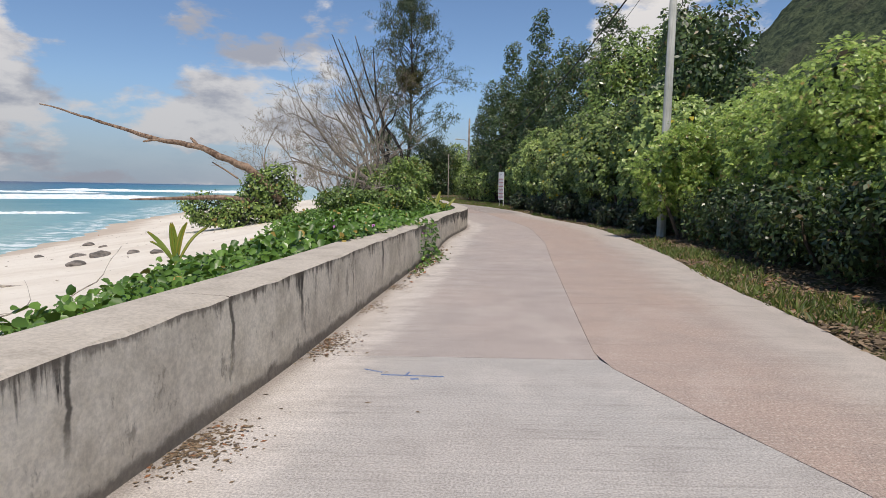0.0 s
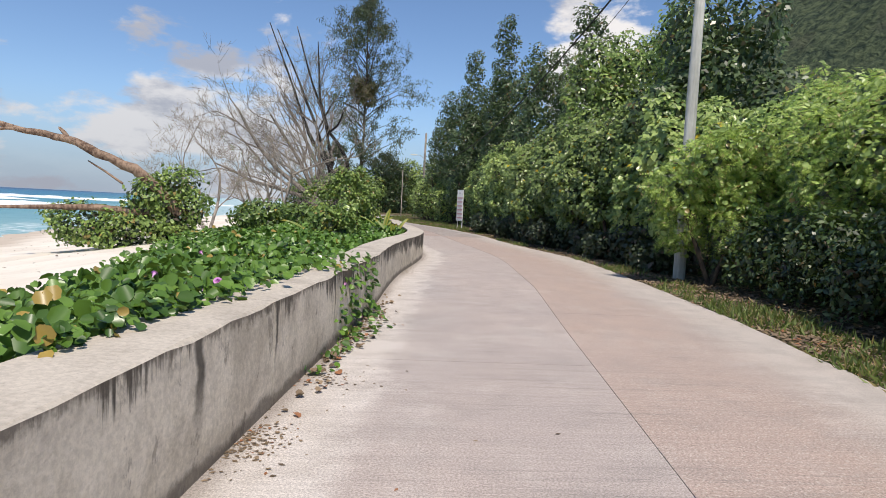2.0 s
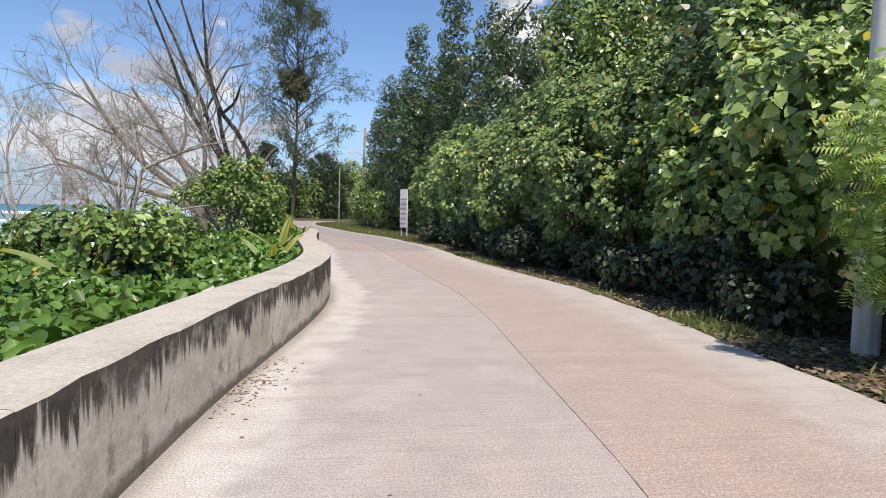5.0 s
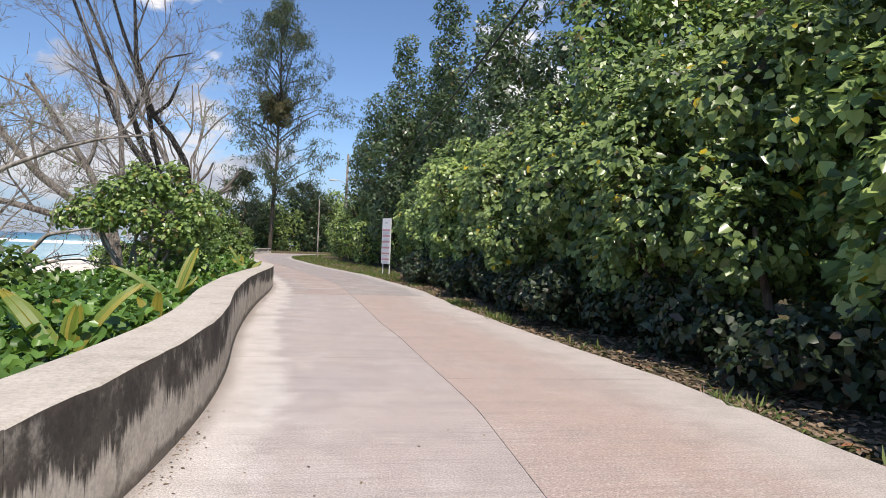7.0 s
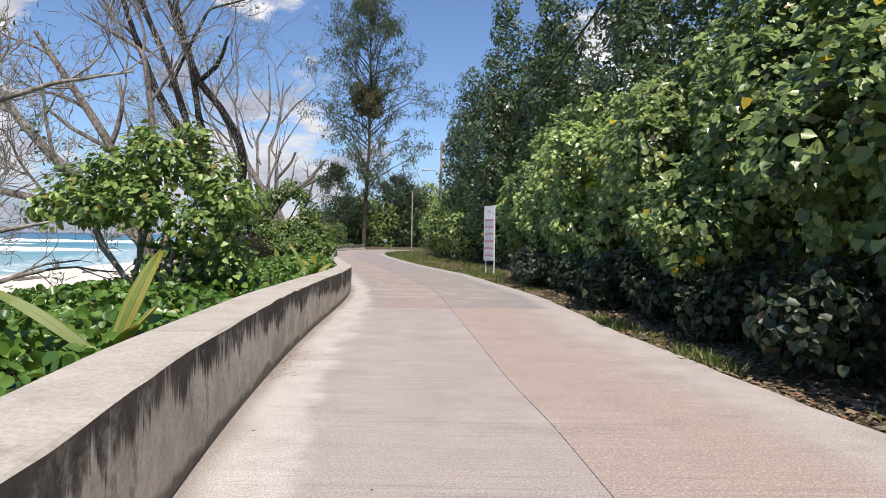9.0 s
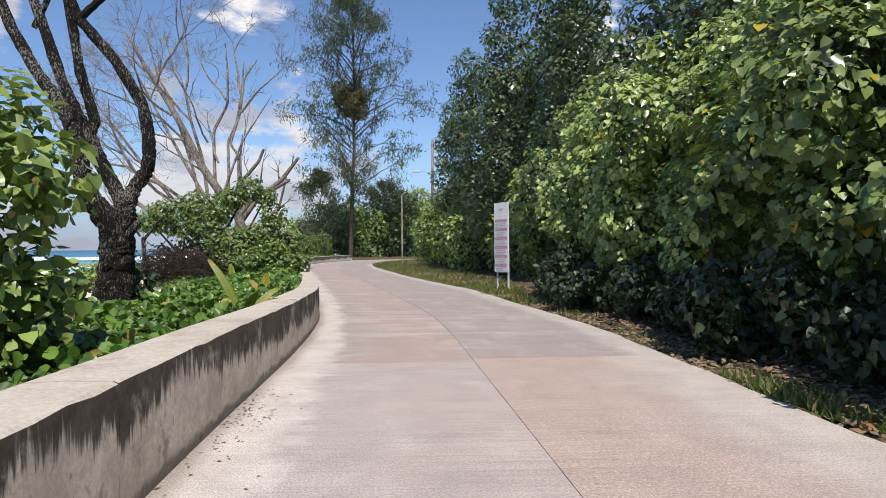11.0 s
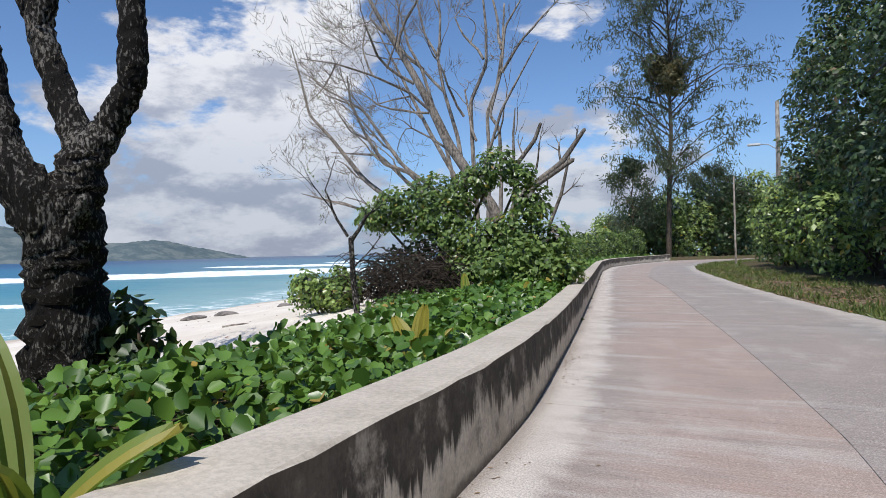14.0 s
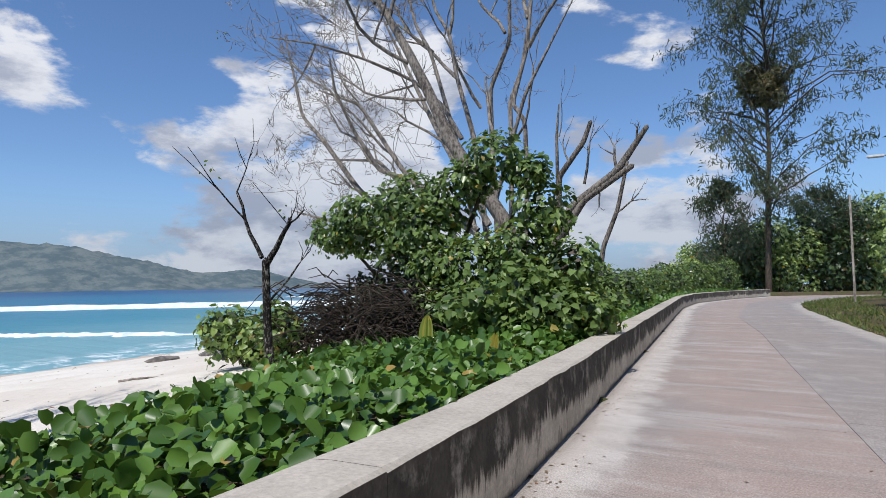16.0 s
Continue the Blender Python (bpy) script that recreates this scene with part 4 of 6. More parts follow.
        shrub("tall_tree", "tall dark green broadleaf tree behind the roadside trees", "tree", x, y, gz(x, y), (2.3, 1.7, 2.5)[i % 3], (2.4, 1.8, 2.2)[i % 3], 1.6, h * (1.04, 1.12, 0.98)[i % 3], 0.20, 66, LEAF_OVAL, mat, 300 + i, 26, "tall trees", 3, r=(0.17, 0.36), lift=0.9, bias=(-0.40, -0.62, 0.67), gaps=0.55, given=column(h, 300 + i) if (x, y) in ((7.4, 50.0), (5.8, 56.0)) else None, thick=0.16)
    for i, (x, y, h) in enumerate(((6.4, 55.0, 3.6), (5.3, 59.5, 3.8), (4.6, 64.0, 3.6), (3.6, 69.5, 4.4), (3.0, 74.5, 4.8), (5.6, 73.0, 7.4), (3.9, 83.0, 5.5), (6.4, 79.0, 7.8), (5.0, 89.0, 6.2), (8.4, 86.0, 8.4))):
        shrub("verge_bush", "green bush behind the grass verge", "bush", x, y, gz(x, y), 1.9, 2.4, 0.1, h, 0.24, 30, LEAF_OVAL, (M_LEAF_MID, M_LEAF_HEART)[i % 2], 400 + i, 9, "bushes behind the verge", 3)
    for i, (x, y, h, r) in enumerate(((-14.4, 103.0, 3.8, 2.4), (-12.0, 103.6, 6.0, 2.8), (-9.0, 103.8, 7.0, 3.0), (-5.2, 106.0, 8.4, 3.3), (-1.2, 108.5, 9.4, 3.5), (3.0, 111.0, 10.6, 3.7), (7.5, 113.5, 11.4, 3.9), (12.5, 112.0, 11.4, 3.9), (0.5, 115.5, 11.0, 3.6), (-7.2, 107.5, 8.0, 3.0))):
        shrub("far_bush", "dense dark green bush where the road bends away", "bush", x, y, gz(x, y), r, r, 0.0, h, 0.42, 15, LEAF_OVAL, (M_LEAF_DARK, M_LEAF_HEART)[i % 2], 430 + i, 10, "bushes at the bend", 2)


build_inland()


# ---------------------------------------------------------------- trees on the shore side
def casuarina(x, y, height, width, seed, label, needles):
    rng = np.random.default_rng(seed)
    ob = thing("casuarina_tree", label, "tree", x, y, gz(x, y), "casuarina trees")
    trunk = Tubes(9)
    zs = np.linspace(-0.3, height, 14)
    wob = np.cumsum(rng.normal(0, 0.10, (14, 2)), axis=0)
    core = np.stack([wob[:, 0], wob[:, 1], zs], axis=-1)
    trunk.add(core, np.interp(zs, (0, height), (0.0085 * height, 0.03)))
    part("trunk", trunk.mesh("trunk", M_BARK_BROWN), ob)
    limbs, spots = Tubes(4), []
    count = int(height * 2.1)
    for i in range(count):
        z = height * (0.16 + 0.82 * (i + rng.random()) / count)
        share = z / height
        reach = width * (0.12 + 0.92 * math.sin(math.pi * min(1, 0.02 + 0.92 * share))) * rng.uniform(0.55, 1.05) * (1.0 if share < 0.7 else (1.25 - share) / 0.55)
        a = rng.uniform(0, 2 * math.pi)
        c = np.array([np.interp(z, zs, core[:, 0]), np.interp(z, zs, core[:, 1]), z])
        out = []
        grow(rng, c, (math.cos(a), math.sin(a), rng.uniform(0.8, 1.9)), reach * 0.66, 0.012 + reach * 0.009, 2, out, 0.35, (2, 3), 0.62, -0.10, None, 4)
        for pts, rad, depth in out:
            limbs.add(pts, rad)
            if depth <= 1:
                for q in pts[1:]:
                    spots += [q + rng.normal(0, 0.30, 3) for _ in range(needles)]
    tagged(part("branchwork", limbs.mesh("branchwork", M_BARK_BROWN), ob), kind="stuff")
    spots = np.array(spots)
    nrm = rng.normal(0, 1, spots.shape) * np.array((1, 1, 0.2))
    nrm /= np.linalg.norm(nrm, axis=1)[:, None]
    outline = (LEAF_SLIM[0] * np.array((1, 1.3, 1)), LEAF_SLIM[1])
    part("needles", leaves("needles", outline, spots, nrm, rng.uniform(0.30, 0.70, len(spots)), rng, M_NEEDLE, 0.4, 0.0, 1.2), ob)
    return ob


def build_casuarinas():
    big = casuarina(-5.9, 100.6, 31.5, 9.6, 31, "tall wispy casuarina tree with a dark clump in its crown", 7)
    rng = np.random.default_rng(33)
    blobs = clumps(rng, 2.1, 2.1, 16.2, 20.2, 9)
    p, nrm = on_blobs(blobs, 70, rng)
    part("clump", leaves("clump", LEAF_OVAL, p, nrm, 0.32 * rng.uniform(0.7, 1.2, len(p)), rng, M_LEAF_CLUMP), big, "dense brown-green clump")
    casuarina(-9.4, 101.5, 10.0, 4.0, 32, "smaller casuarina tree behind the end of the wall", 6)
    casuarina(-2.6, 109.0, 10.5, 5.0, 36, "smaller casuarina tree behind the end of the wall", 6)


build_casuarinas()


def limb_tree(name, label, x, y, limbs, mat, seed, depth=3, trunk=None, wild=0.4, leafy=0, leaf_mat=None, limb_mat=None, rough=0.0, base=None, fork=(2, 3), shrink=0.66):
    """A bare tree: a trunk along given points, then limbs (start, way, length, radius) that fork on their own."""
    rng = np.random.default_rng(seed)
    ob = thing(name, label, "tree", x, y, gz(x, y) if base is None else base, "bare trees on the shore")
    if trunk:
        for pts, rad in trunk:
            t = Tubes(16)
            p = np.array(pts, float)
            s = np.linspace(0, 1, len(p))
            fine = np.linspace(0, 1, 7 * len(p))
            q = np.stack([np.interp(fine, s, p[:, k]) for k in range(3)], axis=-1)
            q[1:-1] = (q[:-2] + 2 * q[1:-1] + q[2:]) / 4
            t.add(q, np.interp(fine, s, rad), rough, rng)
            part("trunk" if rad[0] > 0.16 else "limb", t.mesh("trunk", mat), ob)
    tips, out = [], []
    for start, way, length, radius in limbs:
        grow(rng, start, way, length, radius, depth, out, wild, fork, shrink, 0.15, tips)
    put_branches(ob, out, limb_mat or mat, depth, ("limb", "limb", "twigwork"), rng=rng)
    if leafy and tips:
        pick = rng.choice(len(tips), max(1, len(tips) * leafy // 250), replace=False)
        pts = np.concatenate([np.array([tips[i][0]] * 7) + rng.normal(0, 0.10, (7, 3)) for i in pick])
        part("leaves", leaves("leaves", LEAF_OVAL, pts, rng.normal(0, 0.5, pts.shape), 0.075 * rng.uniform(0.6, 1.2, len(pts)), rng, leaf_mat or M_LEAF_BUSH), ob)
    return ob


def build_bare_trees():
    # dark forked tree close behind the wall
    limb_tree("dark_forked_tree", "almost bare tree with thick black cracked bark, forking low", -2.8, 38.6,
              [((-2.0, 0.2, 6.4), (-0.8, -0.2, 0.7), 1.6, 0.035), ((-1.46, 0.2, 5.2), (-0.9, 0.2, 0.6), 1.7, 0.035), ((-1.3, 0.2, 6.3), (0.5, 0.3, 0.9), 1.6, 0.03), ((-0.9, 0.2, 5.1), (-0.6, -0.3, 0.9), 1.5, 0.03), ((-2.3, 0.2, 6.0), (-0.9, 0.0, 0.5), 1.8, 0.035), ((-2.8, 0.2, 7.3), (-0.5, 0.2, 0.9), 1.6, 0.03), ((-1.35, 0.2, 7.3), (0.4, 0.0, 1.0), 1.6, 0.03), ((-0.52, 0.2, 6.6), (0.5, 0.0, 0.9), 1.0, 0.018), ((-0.06, 0.2, 5.9), (0.3, 0.2, 0.9), 0.8, 0.02), ((-2.0, 0.2, 5.2), (-1.0, 0.2, 0.2), 1.8, 0.03)],
              M_BARK_DARK, 51, 3,
              [([(-0.12, 0.05, -0.3), (-0.14, 0.05, 0.3), (-0.10, 0.05, 0.9), (-0.09, 0.05, 1.24), (-0.02, 0.05, 1.55), (0.02, 0.10, 1.80), (0.02, 0.15, 2.0)], (0.37, 0.29, 0.26, 0.25, 0.20, 0.17, 0.12)),
               ([(0.0, 0.15, 1.80), (-0.14, 0.2, 2.02), (-0.36, 0.2, 2.44), (-0.51, 0.2, 2.75), (-0.62, 0.2, 3.05), (-0.80, 0.2, 3.35), (-1.01, 0.2, 3.83), (-1.46, 0.2, 5.2), (-2.0, 0.2, 6.4), (-2.4, 0.2, 7.4), (-3.6, 0.2, 10.0)], (0.13, 0.115, 0.105, 0.105, 0.095, 0.09, 0.085, 0.075, 0.065, 0.05, 0.02)),
               ([(-0.58, 0.2, 3.00), (-0.50, 0.2, 3.20), (-0.58, 0.2, 3.50), (-0.73, 0.2, 4.0), (-0.9, 0.2, 5.12), (-1.27, 0.2, 6.24), (-1.73, 0.2, 7.35), (-2.6, 0.2, 10.2)], (0.085, 0.08, 0.075, 0.075, 0.07, 0.06, 0.05, 0.02)),
               ([(0.0, 0.15, 1.84), (0.07, 0.30, 2.13), (0.25, 0.35, 2.41), (0.30, 0.35, 2.70), (0.28, 0.35, 3.04), (0.20, 0.35, 3.5), (-0.20, 0.3, 4.2), (-0.81, 0.2, 4.94), (-1.31, 0.2, 6.61), (-1.35, 0.2, 7.35), (-1.5, 0.2, 9.5)], (0.13, 0.11, 0.10, 0.10, 0.095, 0.09, 0.085, 0.08, 0.065, 0.055, 0.02)),
               ([(-0.85, 0.2, 4.75), (-0.34, 0.2, 5.22), (-0.20, 0.2, 5.5), (-0.06, 0.2, 5.95)], (0.06, 0.055, 0.045, 0.03)),
               ([(-1.45, 0.2, 4.7), (-0.99, 0.2, 5.68), (-0.52, 0.2, 6.61), (0.32, 0.2, 6.85)], (0.045, 0.04, 0.03, 0.015)),
               ([(-0.09, 0.0, 1.15), (-0.12, -0.15, 1.55), (-0.34, -0.25, 1.90), (-0.44, -0.25, 2.21), (-0.52, -0.25, 2.53), (-0.60, -0.25, 2.96), (-0.80, -0.1, 3.3), (-1.38, 0.1, 4.0), (-1.80, 0.2, 4.7), (-2.29, 0.2, 5.95), (-2.79, 0.2, 7.34), (-4.0, 0.2, 10.3)], (0.20, 0.18, 0.155, 0.14, 0.13, 0.115, 0.105, 0.09, 0.08, 0.065, 0.05, 0.02)),
               ([(0.12, 0.0, 1.40), (0.22, -0.03, 1.48), (0.27, -0.03, 1.56)], (0.075, 0.06, 0.045))], leafy=4, limb_mat=M_BARK_TREE, rough=0.16, fork=(2, 3), shrink=0.62)
    # pale multi-stemmed bare trees
    limb_tree("bare_grey_tree", "dead tree leaning seaward with long rough grey limbs", -4.2, 36.8,
              [((-1.6, 0, 2.8), (-0.2, 0.1, 1.0), 1.6, 0.045), ((-2.4, 0, 3.7), (-0.9, 0.1, 0.4), 1.8, 0.04), ((-3.0, 0, 4.5), (-0.9, 0, 0.6), 1.8, 0.04), ((-0.9, 0, 3.8), (-1.0, 0.2, 0.5), 1.8, 0.04), ((-1.65, 0, 4.9), (-0.9, 0, 0.6), 1.6, 0.03), ((-1.7, 0, 1.9), (-0.6, 0.1, 0.9), 1.6, 0.035), ((-2.8, 0, 2.1), (-0.7, 0.2, 0.8), 1.8, 0.04), ((-3.6, 0, 2.5), (-1.0, 0.0, 0.4), 1.8, 0.035), ((0.39, 0, 4.0), (0.4, 0.2, 1.0), 1.7, 0.035), ((0.23, 0, 5.0), (0.2, 0.2, 1.0), 1.8, 0.035), ((-3.6, 0, 5.6), (-0.6, 0.1, 0.9), 1.6, 0.03), ((-0.2, 0, 3.9), (-0.4, 0.2, 1.0), 1.6, 0.03)],
              M_BARK_TREE, 52, 3, [([(0.5, 0, -0.2), (0.40, 0, 0.8), (0.21, 0, 1.78), (-0.44, 0, 3.09), (-0.92, 0, 3.83), (-1.65, 0, 4.89), (-2.01, 0, 5.42)], (0.17, 0.14, 0.11, 0.09, 0.08, 0.06, 0.04)),
               ([(0.42, 0, 0.7), (-0.04, 0, 1.61), (-1.59, 0, 2.76), (-2.39, 0, 3.66), (-2.96, 0, 4.48), (-3.59, 0, 5.62)], (0.14, 0.12, 0.10, 0.085, 0.07, 0.045)),
               ([(0.40, 0, 0.9), (-0.21, 0, 1.45), (-1.68, 0, 1.86), (-2.82, 0, 2.11), (-3.63, 0, 2.52), (-4.6, 0, 2.9)], (0.11, 0.10, 0.085, 0.075, 0.06, 0.03)),
               ([(-0.36, 0, 3.01), (-0.60, 0, 3.09), (-1.25, 0, 3.42), (-1.82, 0, 3.87)], (0.055, 0.05, 0.04, 0.025)),
               ([(-0.44, 0, 3.05), (-0.30, 0, 3.4), (-0.19, 0, 3.91), (-0.26, 0, 4.49)], (0.06, 0.055, 0.045, 0.02)),
               ([(0.30, 0, 1.5), (0.46, 0, 3.01), (0.39, 0, 4.0), (0.23, 0, 5.06), (-1.07, 0, 5.83)], (0.09, 0.075, 0.06, 0.045, 0.02))], leafy=10, wild=0.45, fork=(2, 3))
    limb_tree("bare_grey_tree", "low dead tree with a thicket of pale twigs", -5.6, 33.4,
              [((0, 0, 0.1), (-0.7, 0.0, 1.0), 2.2, 0.075), ((0.1, 0, 0.1), (0.3, 0.2, 1.1), 2.1, 0.07), ((0, 0, 0.1), (-1.1, 0.3, 0.7), 2.2, 0.065), ((0, 0, 0.1), (-0.1, -0.4, 1.1), 2.1, 0.065), ((0, 0, 0.1), (0.9, 0.0, 0.8), 1.9, 0.055)],
              M_BARK_GREY, 59, 5, leafy=10, wild=0.5, fork=(2, 4))
    limb_tree("bare_grey_tree", "dead tree leaning seaward with pale twigs", -9.3, 37.5,
              [((0, 0, 0.1), (-0.7, 0.0, 1.1), 3.0, 0.09), ((0.1, 0, 0.1), (0.2, 0.2, 1.2), 3.0, 0.09), ((0, 0, 0.1), (-1.1, -0.1, 0.8), 2.7, 0.07)],
              M_BARK_GREY, 60, 5, leafy=5, wild=0.45, fork=(2, 3))
    limb_tree("bare_grey_tree", "thin dead tree with pale twisted branches", -3.9, 30.6,
              [((0, 0, 0.1), (-0.5, 0.0, 1.0), 2.2, 0.05), ((-0.1, 0.3, 2.1), (-0.4, 0.1, 0.9), 1.2, 0.03), ((0.1, 0.4, 2.3), (0.1, 0.2, 1.0), 0.9, 0.02), ((0.82, 0.4, 2.66), (0.6, 0.2, 0.6), 0.9, 0.018), ((1.55, 0.4, 2.9), (0.7, 0.0, 0.5), 0.8, 0.015), ((0.6, 0.4, 2.55), (0.3, -0.1, 0.8), 0.7, 0.015), ((2.3, 0.4, 3.04), (0.9, 0.0, 0.2), 0.7, 0.012), ((0.75, 0.4, 1.1), (0.4, 0.0, 0.8), 0.7, 0.014)],
              M_BARK_GREY, 53, 3, [([(-0.35, 0.1, -0.1), (-0.40, 0.2, 1.0), (-0.22, 0.4, 2.15), (0.08, 0.4, 2.32), (0.82, 0.4, 2.66), (1.55, 0.4, 2.91), (2.44, 0.4, 3.06)], (0.06, 0.052, 0.045, 0.04, 0.033, 0.025, 0.012)),
               ([(-0.34, 0.4, -0.05), (0.45, 0.4, 0.77), (0.75, 0.4, 1.11), (1.49, 0.4, 1.26)], (0.055, 0.045, 0.035, 0.015))], leafy=40, wild=0.5)
    limb_tree("bare_grey_tree", "dead tree with fanning grey branches above a green bush", -6.0, 53.6,
              [((-3.78, -0.6, 3.52), (-0.9, 0.1, 0.2), 1.5, 0.03), ((-5.0, -0.6, 5.0), (-0.9, 0.0, 0.2), 1.3, 0.025), ((-3.0, -0.6, 2.3), (-0.7, -0.1, 0.7), 1.5, 0.03), ((-4.3, -0.6, 2.7), (-0.8, 0.0, 0.5), 1.4, 0.025), ((-2.2, -0.6, 3.3), (-0.5, -0.2, 0.9), 1.5, 0.03), ((-3.2, -0.6, 4.3), (-0.5, 0.1, 0.9), 1.5, 0.025), ((-3.8, -0.6, 5.9), (-0.3, 0.1, 1.0), 1.5, 0.025), ((-1.5, -0.6, 5.2), (-0.8, 0.0, 0.7), 1.6, 0.03), ((-0.4, 0, 5.3), (-0.5, -0.2, 1.0), 1.9, 0.045), ((0.9, 0, 6.5), (0.6, -0.2, 0.9), 2.0, 0.05), ((0.9, 0, 7.2), (-0.2, 0.3, 1.0), 2.2, 0.05), ((0.3, 0, 7.0), (-0.5, 0.2, 1.0), 2.0, 0.045), ((-1.3, 0, 7.3), (0.3, -0.2, 1.0), 2.2, 0.05), ((-1.1, 0, 6.2), (-0.8, -0.3, 0.8), 2.3, 0.05), ((-1.8, 0, 7.0), (-0.7, 0.0, 0.9), 2.3, 0.05),
               ((-2.4, -0.6, 4.0), (-0.6, 0.0, 0.9), 2.2, 0.045), ((-3.0, -1.5, 4.6), (-0.8, 0.0, 0.5), 1.8, 0.035), ((-3.2, -2.0, 5.5), (-0.5, 0.1, 0.9), 1.8, 0.03), ((-2.6, -1.0, 3.9), (-1.0, 0.0, 0.2), 2.0, 0.035), ((-2.72, -1.6, 6.55), (-0.6, 0.0, 0.9), 1.8, 0.035), ((-3.35, -2.6, 6.75), (-0.5, 0.0, -0.4), 1.4, 0.025), ((-1.9, -0.55, 6.05), (-0.9, -0.1, -0.1), 1.6, 0.03), ((0.0, 0, 4.5), (-0.7, 0.0, 0.8), 2.2, 0.045), ((0.6, 0, 4.5), (0.7, 0.0, 0.9), 1.6, 0.03)],
              M_BARK_PALE, 54, 4,
              [([(0.0, -0.3, -0.2), (-0.9, -0.5, 1.4), (-2.11, -0.6, 2.3), (-3.78, -0.6, 3.52), (-5.07, -0.6, 5.03), (-5.95, -0.6, 5.9), (-6.3, -0.6, 7.2), (-6.67, -0.6, 8.4)], (0.10, 0.09, 0.085, 0.075, 0.06, 0.045, 0.035, 0.018)),
               ([(-1.2, -0.5, 1.6), (-2.31, -0.6, 1.95), (-4.2, -0.6, 2.65), (-6.38, -0.6, 3.23)], (0.07, 0.06, 0.045, 0.015)),
               ([(-0.3, -0.4, 2.2), (-2.11, -0.6, 3.28), (-3.15, -0.6, 4.27), (-5.07, -0.6, 4.53)], (0.07, 0.06, 0.045, 0.015)),
               ([(-0.3, -0.4, 2.3), (-2.31, -0.6, 3.86), (-3.78, -0.6, 5.85), (-5.29, -0.6, 6.52)], (0.07, 0.06, 0.045, 0.015)),
               ([(0.0, -0.4, 2.4), (-1.29, -0.6, 4.78), (-2.11, -0.6, 6.35), (-3.15, -0.6, 8.35)], (0.075, 0.06, 0.045, 0.018)),
               ([(0.2, -0.4, 3.0), (1.09, -0.6, 5.24), (2.25, -0.6, 7.04)], (0.055, 0.04, 0.015)),
               ([(0.2, 0, -0.2), (0.7, 0, 1.6), (0.80, 0, 3.3), (0.77, 0, 4.8), (0.46, 0, 5.26), (0.87, 0, 6.5), (1.03, 0, 7.85), (1.5, 0.1, 8.6)], (0.087, 0.070, 0.058, 0.052, 0.049, 0.043, 0.035, 0.023)),
               ([(0.1, 0.1, -0.2), (0.3, 0.1, 2.0), (0.37, 0.1, 4.17), (0.34, 0.1, 5.34), (0.67, 0.1, 6.08), (0.89, 0.1, 7.2), (0.99, 0.1, 8.6)], (0.087, 0.070, 0.058, 0.052, 0.046, 0.038, 0.026)),
               ([(0.0, 0.2, -0.2), (-0.1, 0.2, 2.0), (-0.22, 0.2, 4.25), (-0.25, 0.2, 5.8), (0.31, 0.2, 6.86), (0.33, 0.2, 8.0), (0.23, 0.2, 9.3)], (0.087, 0.075, 0.064, 0.058, 0.049, 0.041, 0.026)),
               ([(-0.1, 0.0, -0.2), (-0.3, 0.0, 2.2), (-0.62, 0.0, 4.65), (-1.08, 0, 6.2), (-1.28, 0, 7.35), (-1.72, 0, 8.1), (-2.08, 0, 9.7)], (0.087, 0.075, 0.064, 0.052, 0.046, 0.038, 0.023)),
               ([(-0.2, -0.1, -0.2), (-0.5, -0.1, 2.0), (-0.97, -0.1, 4.3), (-1.81, -0.1, 7.0), (-2.27, -0.1, 7.8), (-2.73, -0.1, 9.6)], (0.081, 0.070, 0.058, 0.046, 0.041, 0.023)),
               ([(-0.3, -0.2, -0.2), (-1.0, -0.3, 2.2), (-2.03, -0.6, 3.6), (-2.7, -1.1, 3.9), (-3.05, -1.6, 4.8), (-3.21, -2.1, 5.7), (-3.1, -2.4, 6.4)], (0.089, 0.074, 0.063, 0.059, 0.044, 0.033, 0.018)),
               ([(-0.9, -0.1, 4.6), (-1.39, -0.2, 5.5), (-2.0, -0.6, 6.15), (-2.72, -1.6, 6.55), (-3.35, -2.6, 6.75), (-3.9, -3.5, 6.75)], (0.059, 0.052, 0.044, 0.033, 0.024, 0.013))], leafy=12, wild=0.5, fork=(2, 3), shrink=0.68)
    limb_tree("dark_leaning_tree", "dead leaning stem with dark bark over the green bush", -4.65, 51.5,
              [((-2.35, 0, 5.9), (-0.9, -0.1, 0.5), 2.2, 0.05), ((-2.9, 0, 6.9), (0.1, 0.2, 1.0), 2.4, 0.05), ((-1.9, 0, 5.0), (-0.9, 0.0, 0.1), 2.0, 0.04), ((-3.3, 0, 7.5), (-0.8, 0.0, 0.7), 2.2, 0.04), ((-1.3, 0, 3.9), (-0.8, 0.0, 0.7), 1.9, 0.035)],
              M_BARK_TREE, 55, 3, [([(0.5, 0, -0.2), (0.4, 0, 1.2), (0, 0, 2.2), (-0.54, 0.0, 2.95), (-1.29, 0.0, 4.05), (-1.84, 0.0, 5.2), (-2.35, 0, 6.15), (-2.89, 0, 7.05), (-3.32, 0, 7.75), (-3.9, 0, 8.8)], (0.17, 0.16, 0.15, 0.145, 0.135, 0.115, 0.10, 0.08, 0.065, 0.045))], leafy=14, wild=0.45, shrink=0.68)
